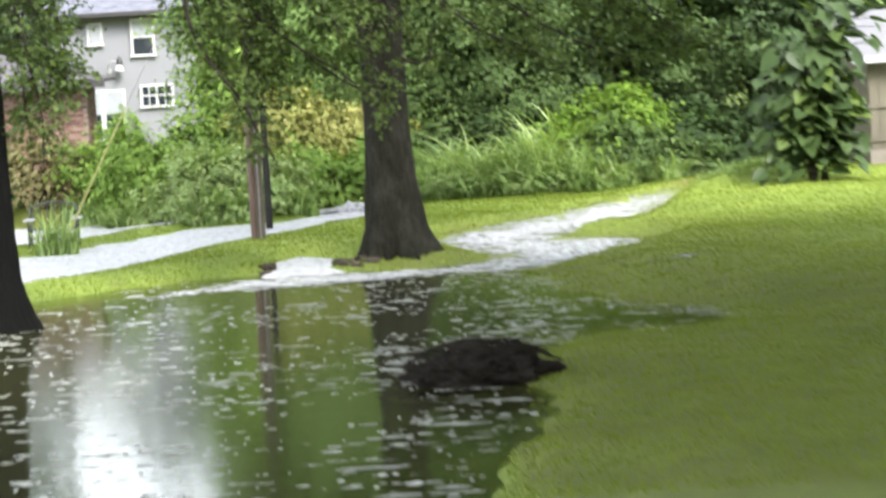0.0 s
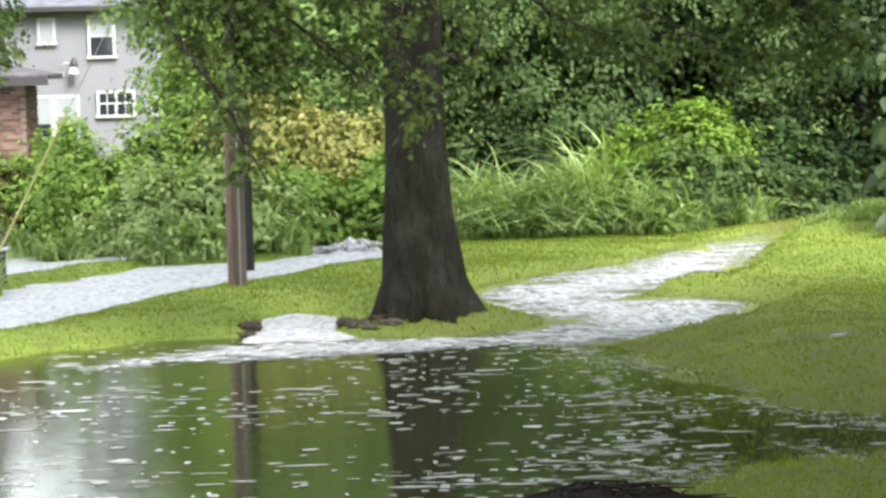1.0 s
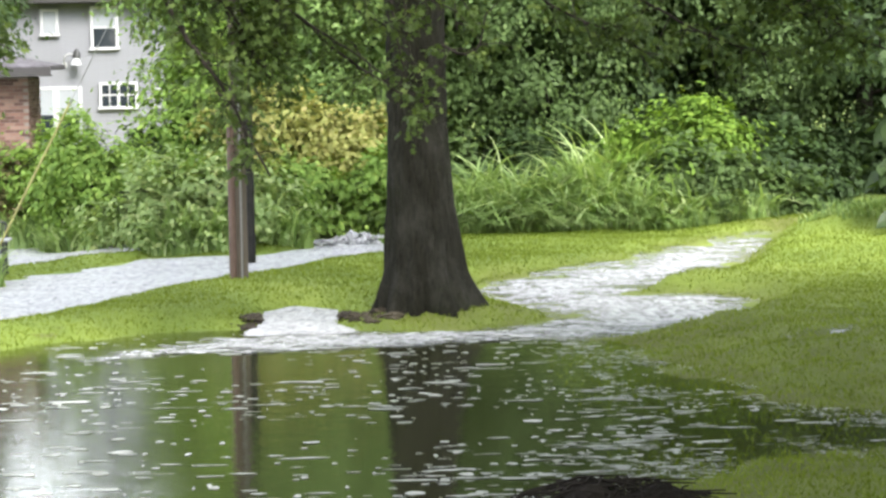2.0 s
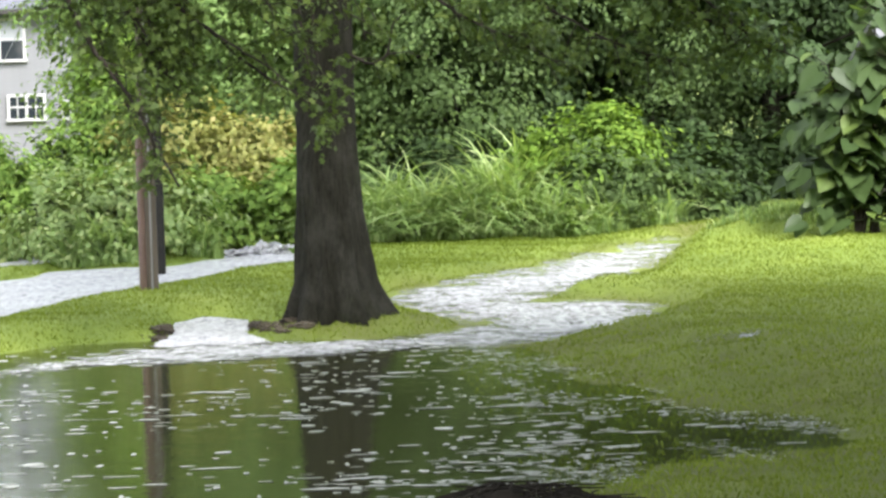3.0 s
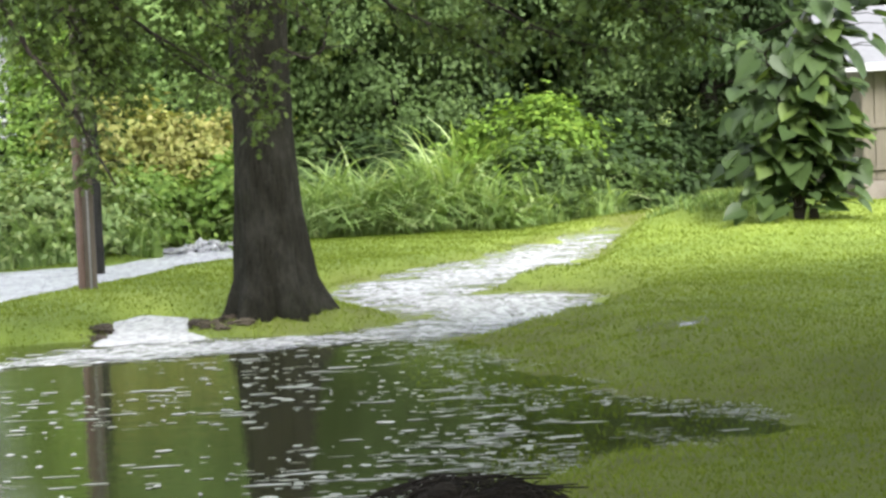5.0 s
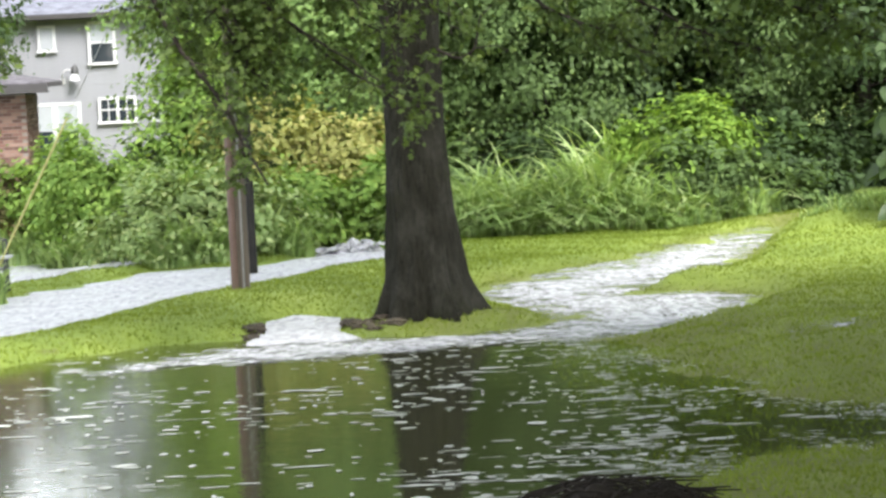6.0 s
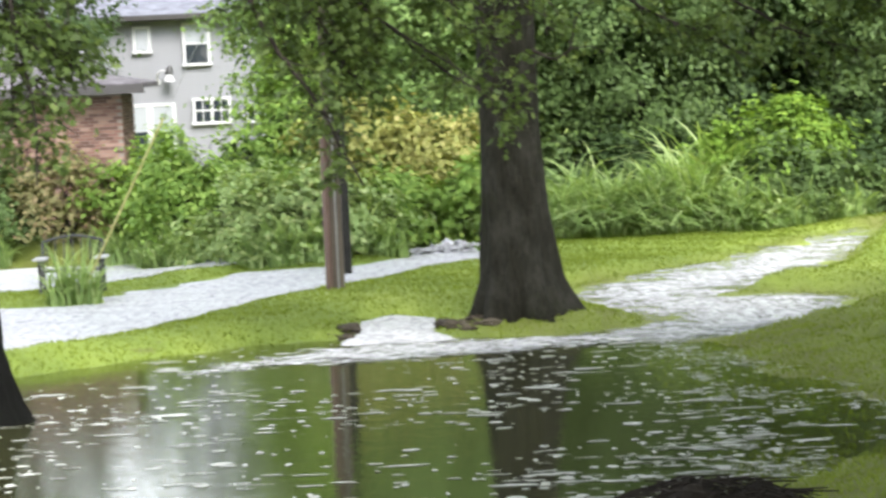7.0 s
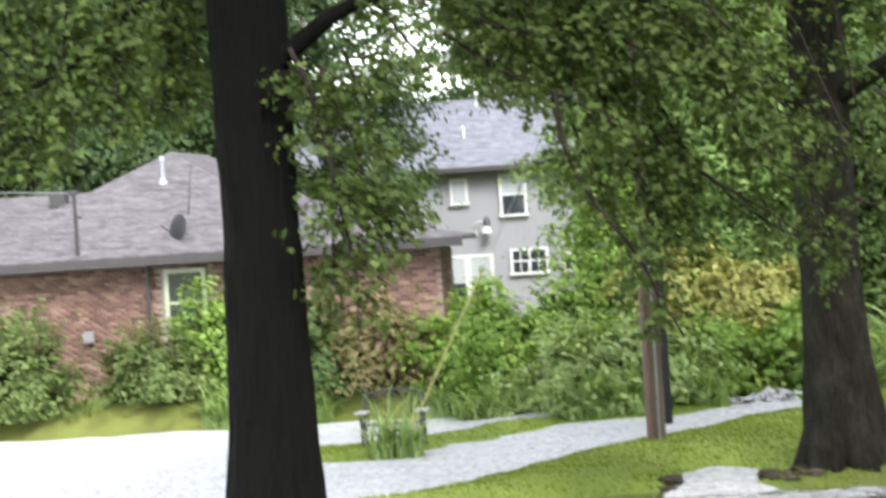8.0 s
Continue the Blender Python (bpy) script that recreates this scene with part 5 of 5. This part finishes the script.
window(grey_house, -10.42, -9.80, 4.50, 5.40, GYW - 0.045, WHITE, 0.1, (), (), 0.97)
window(grey_house, -8.70, -7.74, 4.0, 5.47, GYW - 0.045, WHITE, 0.1, (0.5,), (), 0.5)
window(grey_house, -8.46, -7.12, 1.95, 2.84, GYW - 0.045, WHITE, 0.1, (0.5,), ((0.5, 0.05), (0.27, 0.018), (0.74, 0.018)))
window(grey_house, -10.85, -9.05, 0.7, 2.72, GYW - 0.045, WHITE, 0.12, (), ((0.5, 0.1),), 0.45)
window(grey_house, -6.62, -6.25, 1.95, 2.6, GYW - 0.045, WHITE, 0.09)
vent_pipe(grey_house, -10.0, 100.0, 6.72, 0.5, WHITE)
vent_pipe(grey_house, -9.7, 102.6, 8.05, 0.5, WHITE)
lamp_z = 3.55
lamp = thing("wall_lamp", (-9.2, GYW, lamp_z), "white gooseneck lamp with dark cap on the grey wall", "lamp")
put("arm", mesh_np("arm", *tube(smooth_path([(-0.42, -0.05, -0.1), (-0.42, -0.3, 0.15), (-0.3, -0.35, 0.3), (-0.08, -0.35, 0.28), (-0.02, -0.35, 0.2)], 16), 0.026, 8), True), WHITE, lamp)
put("shade", mesh_np("shade", *tube([(0, -0.35, -0.1), (0, -0.35, 0.02), (0, -0.35, 0.16)], np.array([0.19, 0.16, 0.09]), 16), True), WHITE, lamp, "white lamp shade")
put("cap", mesh_np("cap", *tube([(0.02, -0.35, 0.15), (0.03, -0.35, 0.3), (0.04, -0.35, 0.46)], np.array([0.14, 0.13, 0.05]), 12), True), IRON, lamp, "dark ballast cap")
part("mount_plate", box(-0.5, -0.34, -0.05, -0.02, -0.2, 0.0, 0.01), WHITE, lamp)

SHY = 52.5
so = (15.5, 54.5, 0.6)
shed = thing("shed", so, "grey weathered board shed with white metal roof", "shed")
part("wall", shift(box(12.62, 19, SHY + 0.05, 57, 0.55, 3.1), so), SHEDWOOD, shed)
rf = prism([(SHY - 0.35, 3.12), (SHY - 0.35, 3.22), (55.2, 4.3), (57.6, 3.4), (57.6, 3.3), (55.2, 4.2)], 12.2, 19.4)
for v in rf.verts:
    v.co = (v.co.y, v.co.x, v.co.z)
bmesh.ops.recalc_face_normals(rf, faces=rf.faces[:])
part("roof", shift(rf, so), SHEDROOF, shed, "white metal roof")
part("fascia", shift(box(12.2, 19.4, SHY - 0.39, SHY - 0.353, 3.06, 3.22, 0.004), so), WHITE, shed, "pale fascia board")
part("rail", shift(box(12.6, 19, SHY - 0.03, SHY + 0.0, 1.98, 2.06, 0.005), so), SHEDWOOD, shed)
part("rail", shift(box(12.6, 19, SHY - 0.03, SHY + 0.0, 1.18, 1.26, 0.005), so), SHEDWOOD, shed)
part("skirting", shift(box(12.6, 19, SHY - 0.02, SHY + 0.04, 0.5, 0.98, 0.01), so), MORTAR, shed, "low block footing")
shrub("shrub", "low green bush against the shed wall", (14.2, 51.8, 1.0), (0.6, 0.4, 0.5), 40, 50, 0.09, SHRUB, 140, category="shrub")

# ---------------------------------------------------------------- lawn blades, froth and painted sky glints
rng = np.random.RandomState(33)
n = 380000
bx, by = rng.uniform(-12, 16, n), 12 + 45 * rng.rand(n) ** 0.9
keep = ((signed(RUNOFF_LINE, bx, by) > -0.05) | (rng.rand(n) < 0.06)) & (signed(STREAM_LINE, bx, by) > 0.0)
ps = signed(POND_LINE, bx, by)
keep &= (ps > 0) | ((ps > -2.4) & (bx > 2.6) & (rng.rand(n) < 0.5 + 0.2 * ps))
bx, by = bx[keep], by[keep]
bz = land(bx, by)
bz = np.where((signed(POND_LINE, bx, by) < 0.2) & (bx > 2.5), np.maximum(bz, ZW - 0.015), bz)
a = rng.rand(len(bx)) * 6.283
h = rng.uniform(0.025, 0.06, len(bx))
w_ = 0.014
lean = rng.randn(len(bx), 2) * 0.03
p0 = np.stack([bx - w_ * np.cos(a), by - w_ * np.sin(a), bz - 0.01], 1)
p1 = np.stack([bx + w_ * np.cos(a), by + w_ * np.sin(a), bz - 0.01], 1)
p2 = np.stack([bx + lean[:, 0], by + lean[:, 1], bz + h], 1)
v = np.stack([p0, p1, p2], 1).reshape(-1, 3)
grass = put("grass", mesh_np("grass", v, np.arange(len(v)).reshape(-1, 3)), BLADE)
tagged(grass, "short mown green grass blades", "grass", kind="stuff")

# Flat pale patches paint the sky glints of rain ripples, with some froth
n = 4800
fx, fy = rng.uniform(-9, 6.8, n), rng.uniform(9, 42, n)
fx, fy = np.r_[fx, 2.6 + 1.3 * rng.randn(900)], np.r_[fy, 28 + 3.0 * rng.randn(900)]
keep = signed(POND_LINE, fx, fy) < -0.2
fx, fy = fx[keep], fy[keep]
den = np.array([noise.noise((x * 0.35, y * 0.22, 5)) for x, y in zip(fx, fy)])
keep = den > rng.uniform(-0.5, 0.35, len(den))
fx, fy = fx[keep], fy[keep]
sx, sy = rng.uniform(2.6, 7.2, 26000), rng.uniform(26.5, 42, 26000)
near = signed(POND_LINE, sx, sy)
den = np.array([noise.noise((x * 1.1, y * 0.5, 2)) for x, y in zip(sx, sy)])
keep = (np.abs(near + 0.3) < 0.9) & (den + 0.25 * rng.randn(len(sx)) > 0.33)
froth = int(keep.sum())
fx, fy = np.concatenate([fx, sx[keep]]), np.concatenate([fy, sy[keep]])
n = len(fx)
ang = np.linspace(0, 6.283, 10, endpoint=False)
lx = np.minimum(0.055 * np.exp(0.75 * rng.randn(n)), 0.26)
ly = np.minimum(0.036 * np.exp(0.6 * rng.randn(n)), 0.1)
lx[n - froth:] *= 0.5
ly[n - froth:] *= 0.38
rr = np.clip(1 + 0.25 * rng.randn(n, 10), 0.5, 1.5)
v = np.stack([fx[:, None] + lx[:, None] * rr * np.cos(ang), fy[:, None] + ly[:, None] * rr * np.sin(ang), np.full((n, 10), ZW + 0.006)], -1)
flecks = put("rain_flecks", mesh_np("rain_flecks", v.reshape(-1, 3), np.arange(n * 10).reshape(-1, 10)), GLINT_FOAM)
tagged(flecks, "pale flecks of froth and painted sky glints on the pond", "foam", kind="stuff")

# ---------------------------------------------------------------- boards and bricks
board_mesh = bpy.data.meshes.new("board")
bm = box(-0.11, 0.11, -0.015, 0.015, 0, 2.1, 0.006)
bm.to_mesh(board_mesh)
bm.free()
board_mesh.materials.append(SHEDWOOD)
for k in range(26):
    ob = new("board", board_mesh)
    ob.parent = shed
    ob.location = (12.75 + 0.24 * k - so[0], SHY + 0.03 + 0.006 * (k % 3) - so[1], 0.99 - so[2])

lap_mesh = bpy.data.meshes.new("siding_board")
bm = prism([(0, 0), (0.0, 0.16), (-0.006, 0.16), (-0.024, 0.0)], -20, -6.2)
for v in bm.verts:
    v.co = (v.co.y - go[0], v.co.x, v.co.z)
bmesh.ops.recalc_face_normals(bm, faces=bm.faces[:])
bm.to_mesh(lap_mesh)
bm.free()
lap_mesh.materials.append(SIDING)
for k in range(36):
    ob = new("siding_board", lap_mesh)
    ob.parent = grey_house
    ob.location = (0, GYW + 0.028 - go[1], 0.15 * k + 0.15 - go[2])

brick_mesh = bpy.data.meshes.new("brick")
bm = box(-0.098, 0.098, -0.05, 0.05, -0.031, 0.031)
bm.to_mesh(brick_mesh)
bm.free()
brick_mesh.materials.append(BRICK)
cube = np.array([(x, y, z) for x in (-0.098, 0.098) for y in (-0.05, 0.05) for z in (-0.031, 0.031)])
cube_f = np.array([(0, 1, 3, 2), (4, 6, 7, 5), (0, 4, 5, 1), (2, 3, 7, 6), (0, 2, 6, 4), (1, 5, 7, 3)])
rng = np.random.RandomState(8)
rest, count = [], 0
for c in range(42):
    for k in range(62):
        x = -7.0 - 0.21 * k - (0.105 if c % 2 else 0)
        z = 0.36 + 0.074 * c
        if z > 3.38 or (-13.22 < x < -12.03 and 1.65 < z < 3.32):
            continue
        y = BY + 0.085 + rng.uniform(-0.004, 0.004)
        if count < 300 and x > -9.2 and z > 1.3:
            ob = new("brick", brick_mesh)
            ob.parent = WALL
            ob.location = (x - bo[0], y - bo[1], z - bo[2])
            count += 1
        else:
            rest.append((cube + [x - bo[0], y - bo[1], z - bo[2]], cube_f))
turned = cube[:, [1, 0, 2]] * [1, -1, 1]
for c in range(41):
    for k in range(11):
        rest.append((turned + [-6.93 - bo[0], BY + 0.14 + 0.21 * k + (0.105 if c % 2 else 0) - bo[1], 0.36 + 0.074 * c - bo[2]], cube_f))
v, f = join(rest)
tagged(put("brickwork", mesh_np("brickwork", v, f), BRICK, WALL), kind="stuff")
